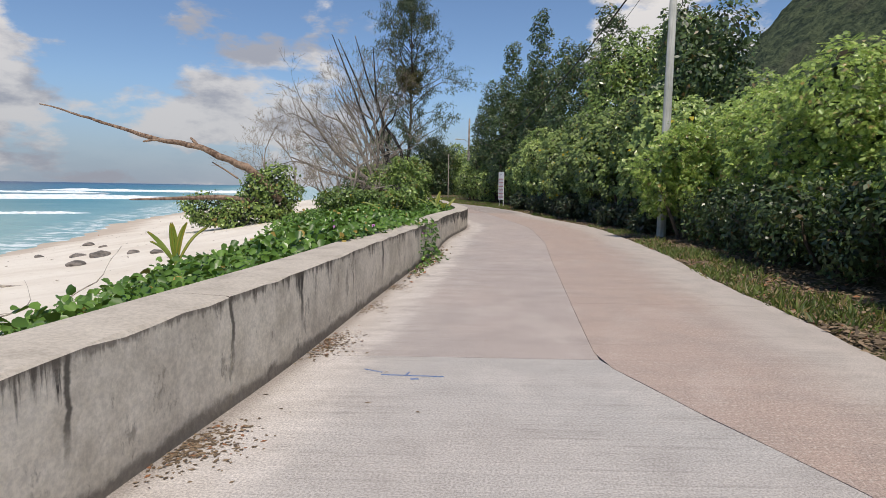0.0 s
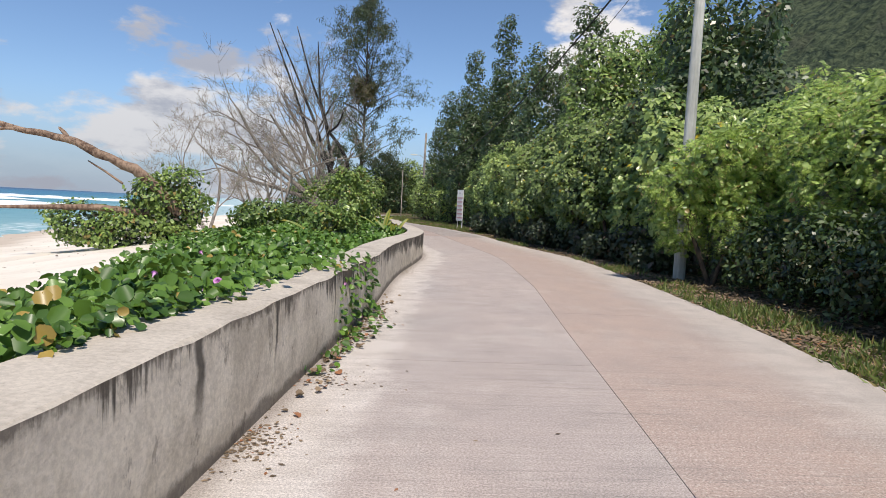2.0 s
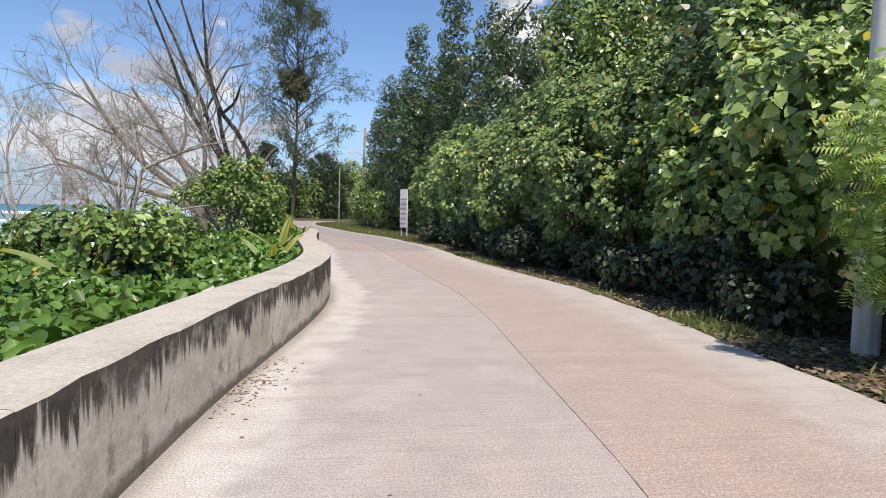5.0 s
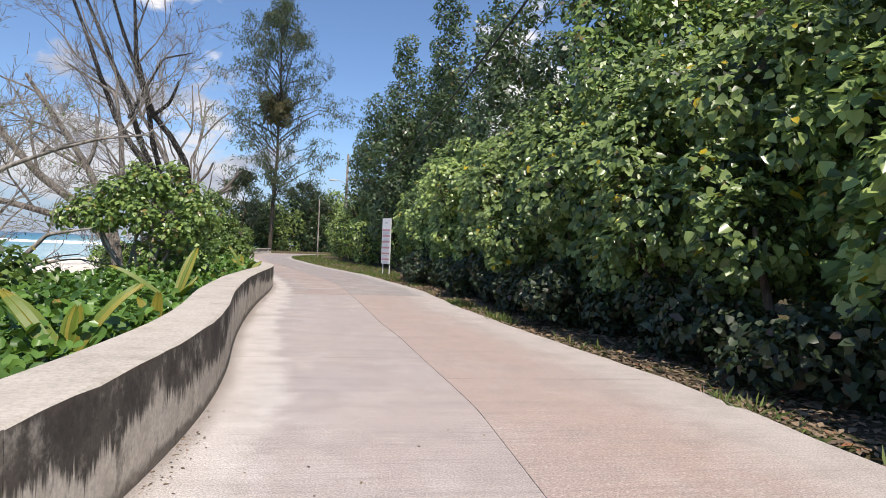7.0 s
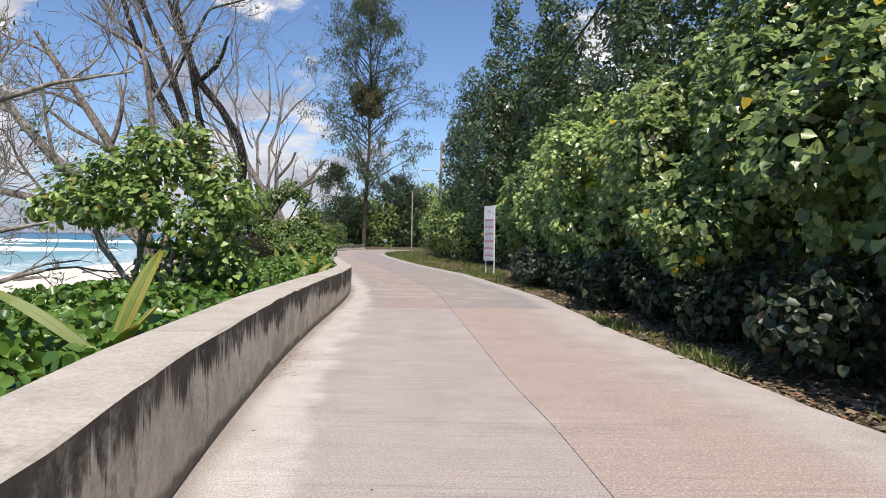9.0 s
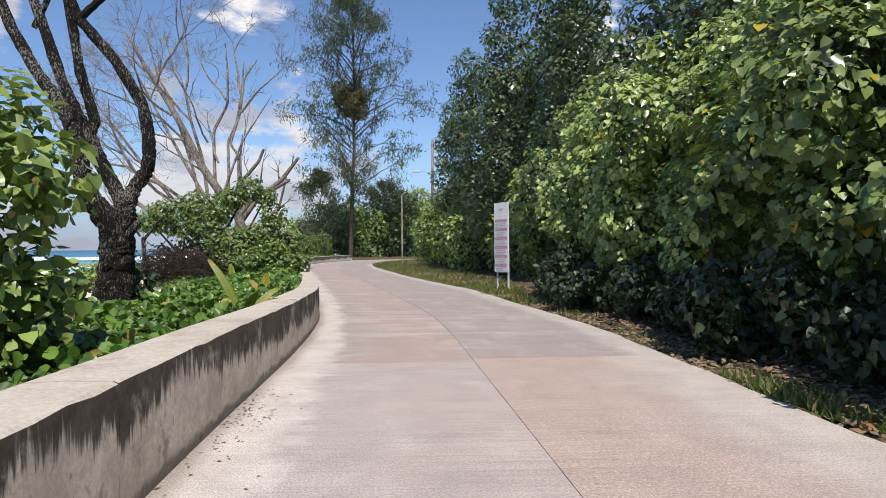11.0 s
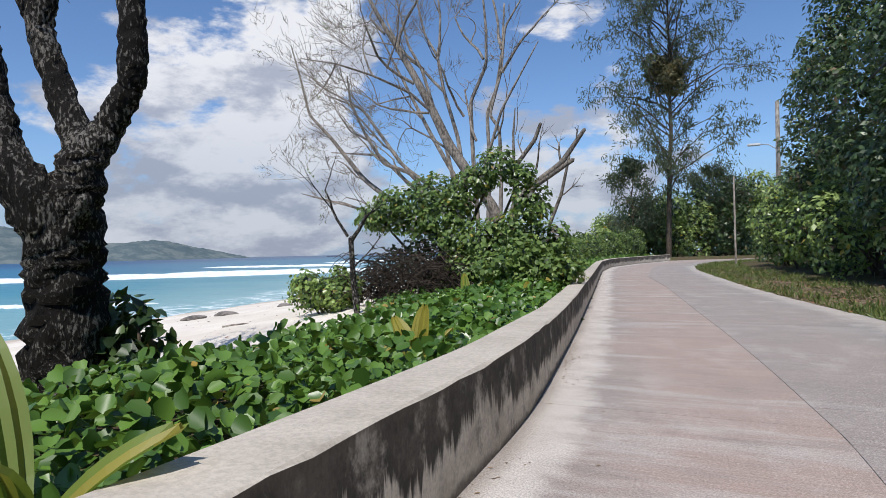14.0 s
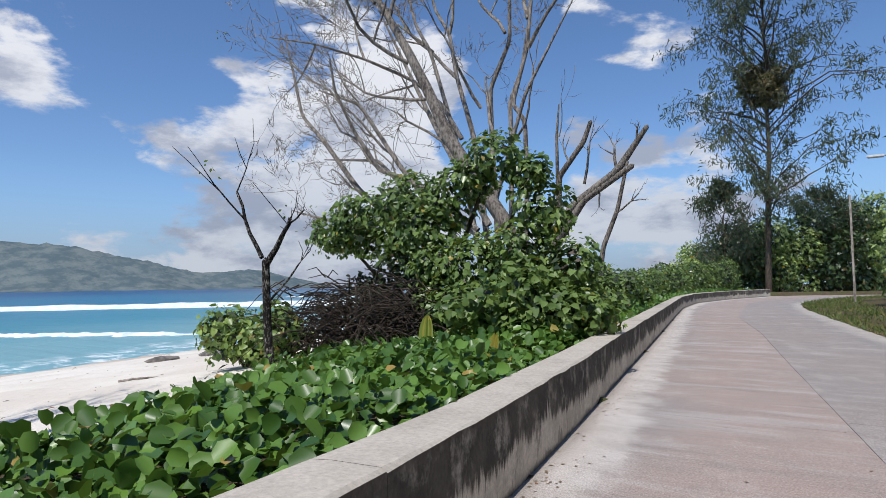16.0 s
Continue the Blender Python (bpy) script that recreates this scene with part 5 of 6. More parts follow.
    limb_tree("broken_snag", "bare broken grey snag with short stubs", -6.5, 58.0,
              [((1.94, 0, 4.2), (-0.3, 0.1, 1.0), 0.8, 0.05), ((0.95, 0, 3.9), (0.2, 0, 1.0), 1.2, 0.045), ((2.5, 0, 4.9), (0.1, 0.0, 1.0), 0.4, 0.04), ((1.4, 0, 3.6), (0.1, 0.0, -1.0), 0.4, 0.03), ((0.5, 0, 4.6), (-0.5, 0.0, 1.0), 0.9, 0.03), ((1.9, 0, 3.0), (0.9, 0.0, 0.5), 0.8, 0.03), ((0.2, 0, 5.4), (0.3, 0.0, 1.0), 1.2, 0.02)],
              M_BARK_TREE, 56, 1, [([(0.0, 0, -0.3), (-0.04, 0, 2.48), (0.6, 0, 3.31), (1.94, 0, 4.18), (2.8, 0, 5.31)], (0.17, 0.14, 0.12, 0.105, 0.07)), ([(0.05, 0, 2.2), (0.91, 0, 3.43), (2.36, 0, 4.27)], (0.12, 0.11, 0.08)),
              ([(0.1, 0, 2.6), (0.17, 0, 4.2), (0.96, 0, 5.14), (1.19, 0, 5.7)], (0.10, 0.085, 0.075, 0.06)), ([(1.2, 0, -0.2), (1.45, 0, 2.0), (1.91, 0, 3.07), (2.23, 0, 4.4)], (0.08, 0.07, 0.06, 0.045)), ([(0.12, 0, 3.8), (0.12, 0, 5.4), (0.22, 0, 6.4)], (0.06, 0.045, 0.02))], wild=0.3, shrink=0.5)
    limb_tree("small_dead_tree", "small dead tree with a forked black stem", -5.95, 46.7,
              [((0.0, 0, 1.55), (0.75, 0.1, 0.9), 0.7, 0.05), ((-0.1, 0, 1.65), (-0.7, 0.0, 0.9), 1.15, 0.035), ((0.05, 0, 1.0), (0.6, -0.2, 0.4), 0.8, 0.02)],
              M_BARK_DARK, 57, 1, [([(0.12, 0, -0.2), (0.02, 0, 0.7), (-0.02, 0, 1.6)], (0.07, 0.06, 0.055))], leafy=120, wild=0.3)


build_bare_trees()


def build_log():
    log = thing("fallen_trunk", "long fallen dead trunk with peeling brown bark, rising over the beach", "fallen tree", -6.6, 23.9, 0.2)
    rng = np.random.default_rng(61)
    t = Tubes(10)
    pts = np.array([(0.6, 0, 0.6), (-0.6, -0.2, 1.80), (-2.5, -0.2, 2.58), (-4.0, -0.2, 2.80), (-6.2, -0.2, 3.45), (-8.35, -0.2, 4.08)])
    s, fine = np.linspace(0, 1, 6), np.linspace(0, 1, 30)
    q = np.stack([np.interp(fine, s, pts[:, k]) for k in range(3)], axis=-1) + rng.normal(0, 0.015, (30, 3))
    t.add(q, np.interp(fine, s, (0.17, 0.14, 0.11, 0.08, 0.05, 0.022)), 0.16, rng)
    part("trunk", t.mesh("trunk", M_BARK_LOG), log)
    for a, b, r in (((-2.5, -0.2, 2.6), (-2.75, -0.2, 2.88), 0.07), ((-3.9, -0.2, 2.8), (-4.5, -0.25, 2.72), 0.06), ((-6.0, -0.2, 3.4), (-6.3, -0.2, 3.5), 0.03), ((-1.0, -0.2, 1.4), (-2.0, -0.1, 2.0), 0.035)):
        k = Tubes(7)
        k.add([a, (np.array(a) + b) / 2 + (0, 0, 0.02), b], (r, r * 0.9, r * 0.6), 0.1, rng)
        part("stub", k.mesh("stub", M_BARK_LOG), log)
    drift = thing("driftwood_branch", "thin bare driftwood branch lying over the bushes", "branch", -8.2, 23.4, 0.9)
    k = Tubes(7)
    k.add([(1.4, 0.2, -0.1), (0, 0, 0.0), (-1.8, -0.1, -0.08), (-3.3, -0.1, -0.14)], (0.10, 0.09, 0.06, 0.03), 0.1, rng)
    part("stem", k.mesh("stem", M_BARK_LOG), drift)


build_log()


def build_shore_bushes():
    def bush(x, y, rx, ry, z0, z1, seed, leaf=0.12, density=150, count=9, mat=M_LEAF_BUSH, label="green shore bush growing behind the sea wall", outline=LEAF_HEART, stems=6, name="shore_bush", thick=0.4, r=(0.24, 0.42), gaps=0.40):
        shrub(name, label, "bush", x, y, gz(x, y), rx, ry, z0, z1, leaf, density, outline, mat, seed, count + 4, "bushes on the shore", stems, thick=thick, r=r, gaps=gaps)

    tufts = [(0.3, 0.0, 2.25, 0.62, 0.6, 0.38), (-0.35, 0.1, 2.05, 0.55, 0.55, 0.36), (-0.95, 0.0, 1.75, 0.5, 0.5, 0.32), (-1.4, 0.1, 1.45, 0.36, 0.45, 0.28), (0.85, 0.2, 1.95, 0.55, 0.6, 0.42), (1.3, 0.1, 1.6, 0.42, 0.5, 0.40),
             (0.1, -0.3, 1.55, 0.5, 0.5, 0.40), (-0.6, -0.3, 1.45, 0.45, 0.5, 0.30), (0.9, -0.1, 1.2, 0.55, 0.55, 0.45), (0.5, 0.0, 0.75, 0.50, 0.5, 0.42), (1.1, 0.2, 0.7, 0.5, 0.5, 0.40), (0.3, -0.1, 0.35, 0.35, 0.4, 0.30), (-0.1, 0.2, 2.55, 0.25, 0.3, 0.22), (0.75, 0.0, 2.55, 0.22, 0.3, 0.20)]
    shrub("shore_bush", "broad yellow-green shore bush on thin grey stems behind the wall", "bush", -2.2, 33.0, gz(-2.2, 33.0), 1.7, 1.6, 0.3, 2.7, 0.115, 150, LEAF_HEART, M_LEAF_MID, 501, 12, "bushes on the shore", 9, thick=0.65, droop=0.8, lift=0.9, gaps=0.45, given=tufts, stem_mat=M_BARK_GREY, inner_mat=M_LEAF_BUSH)
    bush(-1.35, 21.3, 0.75, 0.8, 0.05, 1.10, 502, 0.085, 260, 9, M_LEAF_MID, "small round green bush behind the wall")
    bush(-8.0, 24.2, 2.3, 1.3, 0.0, 1.25, 503, 0.10, 150, 10, M_LEAF_MID, "low bush overgrown with dark green creeper on the sand")
    bush(-6.5, 24.3, 1.3, 1.2, 0.2, 2.05, 504, 0.10, 150, 8, M_LEAF_MID, "creeper heaped over the fallen trunk")
    bush(-3.6, 27.0, 1.8, 2.4, 0.0, 0.95, 505, 0.11, 130, 9, label="low green bush among the creeper")
    heaps = [(-1.6, -0.9, 2.0, 0.55, 0.6, 0.40), (-0.9, -0.8, 2.35, 0.65, 0.6, 0.45), (-0.2, -0.7, 2.45, 0.65, 0.6, 0.50), (-0.6, -0.9, 1.85, 0.60, 0.5, 0.35), (0.2, -0.8, 1.9, 0.6, 0.6, 0.45), (0.6, -0.5, 2.5, 0.5, 0.5, 0.45),
             (1.5, -0.6, 3.1, 0.45, 0.5, 0.38), (1.0, -0.5, 2.8, 0.45, 0.5, 0.35), (2.0, -0.4, 2.8, 0.38, 0.4, 0.30), (2.3, -0.5, 2.2, 0.42, 0.5, 0.50), (2.0, -0.8, 1.5, 0.6, 0.6, 0.50), (1.3, -0.9, 1.3, 0.6, 0.6, 0.50), (2.7, -0.6, 1.3, 0.5, 0.6, 0.40), (1.0, -1.1, 0.7, 0.6, 0.6, 0.45), (1.9, -1.1, 0.7, 0.7, 0.7, 0.45), (2.9, -0.9, 0.6, 0.6, 0.7, 0.40), (0.6, -1.0, 1.3, 0.4, 0.5, 0.40)]
    shrub("shore_bush", "open green bush climbing through the dead tree", "bush", -5.2, 50.0, gz(-5.2, 50.0), 2.0, 2.0, 0.2, 3.2, 0.105, 230, LEAF_HEART, M_LEAF_BUSH, 506, 12, "bushes on the shore", 8, thick=0.45, droop=1.2, lift=0.8, extra=((LEAF_OVAL, 0.10, 30, M_LEAF_MID, "side_leaves"),), gaps=0.30, given=heaps)
    bush(-2.9, 48.9, 0.9, 1.4, 0.0, 1.15, 508, 0.12, 150, 8)
    bush(-7.35, 47.7, 0.85, 1.2, 0.0, 0.95, 509, 0.10, 150, 8, M_LEAF_MID, "low tangled creeper on the bank")
    bush(-2.95, 39.05, 0.5, 0.45, 0.0, 0.85, 511, 0.11, 150, 6, M_LEAF_DARK, "dark green bush at the foot of the black tree")
    bush(-3.75, 37.8, 0.8, 0.8, 0.0, 0.95, 510, 0.13, 150, 6, M_LEAF_MID, "dark green bush at the foot of the black tree")
    for i, y in enumerate((53.0, 57.0, 61.5, 66.0, 71.0, 76.5, 82.0, 88.0, 94.0)):
        bush(float(wall_x(y)) - 2.4, y, 1.6, 2.5, 0.0, (1.5, 1.2, 1.4, 1.2, 1.5, 1.6, 1.8, 2.2, 2.6)[i], 520 + i, 0.17, 55, 8, label="low green bushes along the back of the wall", outline=LEAF_OVAL, stems=2)
    # added only to darken the hollow: shade as near-black leaves
    bush(-5.6, 49.2, 1.3, 0.6, 0.0, 1.5, 512, 0.10, 120, 8, M_LEAF_SHADE, "leafy bush added in the hollow, shade painted into its leaves", stems=4)
    # dead brown twigs tangled under the bush
    rng = np.random.default_rng(540)
    tangle = thing("twig_tangle", "tangle of dead brown twigs and vines under the bush", "twigs", -5.7, 47.9, gz(-5.7, 47.9), kind="stuff")
    t = Tubes(4)
    for i in range(1100):
        a = rng.uniform(0, 2 * math.pi)
        p0 = np.array((rng.uniform(-1.1, 1.5), rng.normal(0.5, 0.40), 0.05 + 1.25 * rng.random() * (0.45 + 0.55 * rng.random())))
        d = np.array((math.cos(a), math.sin(a), rng.uniform(-0.9, 0.5))) * rng.uniform(0.3, 0.9)
        d[2] = max(d[2], 0.03 - p0[2])
        t.add([p0, p0 + d * 0.5 + (0, 0, 0.10), p0 + d + (0, 0, -0.02)], (0.012, 0.009, 0.005))
    part("twigwork", t.mesh("twigwork", M_BARK_TANGLE), tangle)


build_shore_bushes()


# ---------------------------------------------------------------- creeper, grass, litter
def build_ground_cover():
    rng = np.random.default_rng(71)

    def creeper(name, label, y0, y1, density, leaf, outline):
        n = int((y1 - y0) * 7 * density)
        y = rng.uniform(y0, y1, n)
        d = rng.uniform(0, 7.0, n)
        reach = vine_reach(y) + 0.25 * np.sin(y * 1.3) + 0.2 * np.sin(y * 3.7 + 1) + rng.normal(0, 0.2, n)
        ok = (d < reach)
        y, d, reach = y[ok], d[ok], reach[ok]
        x = wall_x(y) - wall_w(y) - 0.02 - d
        heap = 0.5 + 0.28 * np.sin(x * 2.1 + 1.3 * np.sin(y * 1.1)) + 0.22 * np.sin(y * 2.7 + x)
        top = np.interp(reach - d, (0, 0.8), (0.10, 0.30)) * (0.55 + 0.75 * heap)
        z = ground_z(x, y) + top * (0.15 + 0.95 * rng.random(len(x)))
        p = np.stack([x, y, z], axis=-1)
        nrm = np.tile(np.array((0.10, -0.25, 0.9)), (len(p), 1))
        me = leaves(name, outline, p, nrm, leaf * np.interp(y, (0, 6, 9), (0.65, 0.75, 1.0)) * rng.uniform(0.6, 1.25, len(p)), rng, M_LEAF_VINE, 0.72, 0.25, 0.0)
        tagged(new(name, me), label, "creeper", kind="stuff")

    creeper("beach_creeper", "dense round-leaved green creeper over the bank behind the wall", -2, 50, 300, 0.112, LEAF_ROUND)
    creeper("beach_creeper", "green creeper along the far part of the bank", 50, 97, 60, 0.20, LEAF_OVAL)

    # creeper over the top and face of the wall
    n = 620
    y = rng.uniform(7.6, 11.6, n)
    over = np.clip(rng.normal(0.06, 0.10, n), 0, 0.40) * np.interp(y, (7.6, 9.5, 11.8), (0.4, 1.1, 0.8))
    x = wall_x(y) - WALL_W + over
    p = [np.stack([x, y, np.array([wall_h(q) for q in y]) + rng.uniform(0.01, 0.10, n)], axis=-1)]
    m = 150
    yc = rng.choice((11.3, 11.7, 12.0, 12.6, 13.0), m) + rng.normal(0, 0.09, m)
    drop = rng.uniform(0, 1, m) ** 0.8
    hh = np.array([wall_h(q) for q in yc])
    p.append(np.stack([wall_x(yc) + rng.uniform(0.01, 0.06, m), yc, hh * (1 - drop) + 0.03], axis=-1))
    m2 = 90
    y2 = rng.uniform(10.9, 13.2, m2)
    p.append(np.stack([wall_x(y2) - rng.uniform(-0.02, 0.5, m2), y2, np.array([wall_h(q) for q in y2]) + rng.uniform(0.01, 0.05, m2)], axis=-1))
    m3 = 80
    y3 = rng.uniform(9.9, 13.2, m3)
    p.append(np.stack([wall_x(y3) + np.abs(rng.normal(0.08, 0.12, m3)), y3, rng.uniform(0.01, 0.05, m3)], axis=-1))
    p = np.concatenate(p)
    nrm = np.tile(np.array((0.45, -0.2, 0.6)), (len(p), 1))
    tagged(new("wall_creeper", leaves("wall_creeper", LEAF_ROUND, p, nrm, 0.072 * rng.uniform(0.6, 1.4, len(p)), rng, M_LEAF_VINE, 0.35, 0.2, 0.3)), "green creeper spilling over the sea wall", "creeper", kind="stuff")

    # grass verge
    n = 66000
    y = np.concatenate([rng.uniform(-2, 50, n * 2 // 3), rng.uniform(46, 95, n // 3)])
    width = np.interp(y, (0, 8, 19, 24, 30, 44, 52, 60, 80, 95), (1.5, 1.2, 0.8, 0.4, 0.35, 0.5, 2.4, 3.0, 2.6, 2.6))
    x = edge_x(y) + 0.02 + width * rng.random(len(y)) ** 1.2
    keep = (np.sin(x * 3.1 + y * 0.7) + np.sin(y * 1.9) + rng.normal(0, 0.8, len(y))) > np.where((y > 17) & (y < 46), 1.25, -0.3)
    x, y = x[keep], y[keep]
    p = np.stack([x, y, ground_z(x, y)], axis=-1)
    me = leaves("grass", (LEAF_SLIM[0] * np.array((1, 1.0, 1)), LEAF_SLIM[1]), p, np.tile(np.array((0, 0, 0.1)), (len(p), 1)), rng.uniform(0.07, 0.20, len(p)) * np.where(y > 46, 1.2, 1.0), rng, M_GRASS, 0.9, 0.0, -1.3)
    tagged(new("grass", me), "sparse short grass on the road verge", "grass", kind="stuff")

    # leaf litter under the trees and drifts along the foot of the wall
    n = 24000
    y = rng.uniform(-1, 60, n)
    x = edge_x(y) + np.abs(rng.normal(0.2, 1.1, n)) + 0.03
    p = np.stack([x, y, ground_z(x, y) + 0.015 + 0.02 * rng.random(n)], axis=-1)
    me = leaves("leaf_litter", LEAF_OVAL, p, np.tile(np.array((0, 0, 1.0)), (n, 1)), 0.09 * rng.uniform(0.5, 1.4, n), rng, M_DRY, 0.25, 0.4, 0.0)
    tagged(new("leaf_litter", me), "dry brown fallen leaves under the roadside trees", "leaves", kind="stuff")
    spots = ((3.2, 0.16, 0.35, 260), (5.4, 0.13, 0.5, 260), (7.1, 0.10, 0.5, 90), (8.6, 0.14, 0.4, 120), (9.9, 0.25, 0.4, 60), (12.2, 0.18, 0.8, 120), (18.3, 0.16, 0.9, 150), (22.5, 0.1, 1.2, 40), (30.5, 0.16, 1.5, 150), (33.5, 0.18, 1.3, 90), (37.5, 0.12, 2.0, 60), (43.5, 0.15, 2.2, 90), (48, 0.2, 3, 60))
    ps = []
    for yc, w, l, k in spots:
        k = k * 2
        y = rng.normal(yc, l * 0.45, k)
        ps.append(np.stack([wall_x(y) + 0.02 + np.abs(rng.normal(0, w, k)), y, rng.uniform(0.002, 0.006, k)], axis=-1))
    y = rng.uniform(0, 50, 160)
    ps.append(np.stack([wall_x(y) + 0.05 + np.abs(rng.normal(0, 0.9, 160)), y, np.full(160, 0.004)], axis=-1))
    p = np.concatenate(ps)
    n = 150
    y = np.concatenate([rng.normal(10.9, 0.7, n * 2 // 3), rng.normal(12.6, 0.8, n // 3)])
    q = np.stack([wall_x(y) + 0.03 + np.abs(rng.normal(0, 0.13, len(y))), y, rng.uniform(0.008, 0.03, len(y))], axis=-1)
    me = leaves("fallen_leaves", LEAF_ROUND, q, np.tile(np.array((0, 0, 1.0)), (len(q), 1)), 0.055 * rng.uniform(0.6, 1.4, len(q)), rng, M_DRY, 0.30, 0.2, 0.0)
    tagged(new("fallen_leaves", me), "curled brown creeper leaves at the foot of the wall", "leaves", kind="stuff")
    me = leaves("leaf_drift", (LEAF_OVAL[0] * np.array((1, 1, 0.25)), LEAF_OVAL[1]), p, np.tile(np.array((0, 0, 1.0)), (len(p), 1)), 0.023 * rng.uniform(0.4, 2.0, len(p)), rng, M_DRY, 0.05, 0.0, 0.0)
    tagged(new("leaf_litter", me), "brown leaves and twigs drifted against the foot of the wall", "leaves", kind="stuff")


build_ground_cover()


def palm_sprout(x, y, z, height, seed, blades, label):
    """A coconut seedling: a few broad pleated blades from one shoot."""
    rng = np.random.default_rng(seed)
    ob = thing("palm_sprout", label, "palm sprout", x, y, z, "palm sprouts by the wall")
    t = Tubes(7)
    t.add([(0, 0, -0.1), (0, 0, 0.10), (0.01, 0, 0.22)], (0.030, 0.028, 0.018))
    part("shoot", t.mesh("shoot", M_LEAF_COCO), ob)
    for turn, tilt, length, wide in blades:
        n, k = 9, 9
        length *= height
        rows, ang, p = [], radians(tilt), np.array((0.0, 0.0, 0.06))
        head = np.array((math.cos(radians(turn)), math.sin(radians(turn)), 0.0))
        side = np.array((-head[1], head[0], 0.0))
        bend = rng.uniform(0.5, 1.1)
        for i in range(n):
            s = i / (n - 1)
            a = ang - bend * s * s
            d = head * math.cos(a) + np.array((0, 0, 1)) * math.sin(a)
            up = np.cross(side, d)
            w = wide * height * (0.10 + 0.90 * math.sin(math.pi * min(1.0, 0.06 + 0.86 * s)) ** 0.9) * (1.0 if s < 0.9 else 0.55)
            cols = []
            for j in range(k):
                v = (j / (k - 1) - 0.5) * 2
                notch = -0.20 * length * (1 - abs(v)) * max(0, s - 0.75) * 4 * 0.35
                cols.append(p + side * v * w + up * (0.35 * w * abs(v) + (0.010 if j % 2 else -0.010)) + d * notch)
            rows.append(cols)
            p = p + d * length / (n - 1)
        v = np.array(rows).reshape(-1, 3)
        i, j = np.meshgrid(np.arange(n - 1), np.arange(k - 1), indexing="ij")
        f = np.stack([i * k + j, i * k + j + 1, (i + 1) * k + j + 1, (i + 1) * k + j], axis=-1).reshape(-1, 4)
        me = mesh_from("blade", v, f, M_LEAF_COCO_DRY if "yellow" in label else M_LEAF_COCO)
        me.materials.append(M_LEAF_COCO_DRY)
        me.polygons.foreach_set("material_index", np.where((j.ravel() % 4 == 1) | ((i.ravel() > 6) & (j.ravel() % 2 == 0)), 1, 0).astype(np.int32))
        part("blade", me, ob)


def build_sprouts():
    up3 = ((150, 62, 1.0, 0.16), (95, 82, 1.0, 0.14), (20, 55, 0.8, 0.14), (200, 40, 0.8, 0.13))
    spiky = ((155, 48, 1.05, 0.07), (125, 72, 0.95, 0.08), (75, 82, 0.95, 0.07), (35, 66, 1.0, 0.08), (200, 60, 0.7, 0.06))
    arched = ((180, 40, 1.10, 0.12), (62, 68, 1.0, 0.11), (20, 58, 0.55, 0.10), (330, 50, 0.5, 0.08))
    pair = ((160, 52, 1.0, 0.15), (25, 66, 1.0, 0.17), (95, 80, 0.6, 0.10))
    raised = ((168, 66, 1.05, 0.13), (35, 52, 0.72, 0.15), (5, 30, 0.85, 0.07), (190, 38, 0.50, 0.11), (320, 62, 0.55, 0.09))
    two = ((120, 68, 1.0, 0.13), (40, 62, 0.85, 0.13), (210, 60, 0.6, 0.12))
    green, yellow = "green palm sprout with broad pleated blades among the creeper", "yellow-green palm sprout with split blades beside the wall"
    for i, (x, y, h, b, lab) in enumerate(((-3.75, 9.2, 0.74, spiky, green), (-1.65, 20.9, 1.0, arched, green), (0.15, 23.4, 0.80, pair, green), (0.24, 25.3, 0.42, up3, yellow), (-0.25, 28.1, 0.96, arched, green),
                                           (-0.42, 36.9, 0.92, raised, green), (-1.05, 40.6, 0.62, up3, yellow), (-3.6, 47.3, 0.75, two, green), (-1.9, 46.0, 0.55, up3, yellow))):
        palm_sprout(x, y, gz(x, y) + (0.05 if y < 40 else -0.06), h, 600 + i, b, lab)


build_sprouts()


# ---------------------------------------------------------------- poles, cable, sign
M_SIGN = build_plain("sign_board_white", (0.78, 0.78, 0.77), (0.70, 0.70, 0.68), 6.0, 0.45)
M_RED = build_plain("sign_print_red", (0.50, 0.24, 0.25), (0.58, 0.34, 0.34), 8.0, 0.5)
M_GREY_INK = build_plain("sign_print_grey", (0.42, 0.42, 0.43), (0.52, 0.52, 0.53), 8.0, 0.5)
M_WHITE_POST = build_plain("white_painted_post", (0.72, 0.71, 0.68), (0.58, 0.57, 0.54), 7.0, 0.6)
M_METAL = build_plain("galvanised_steel", (0.42, 0.43, 0.44), (0.30, 0.31, 0.32), 9.0, 0.45, 0.0, 0.5, 0.7)
M_CABLE = build_plain("black_cable", (0.012, 0.012, 0.012), (0.03, 0.03, 0.03), 9.0, 0.6)


def cylinder(points, radii, mat, name, parent, sides=16):
    t = Tubes(sides)
    t.add(points, radii)
    return part(name, t.mesh(name, mat), parent)


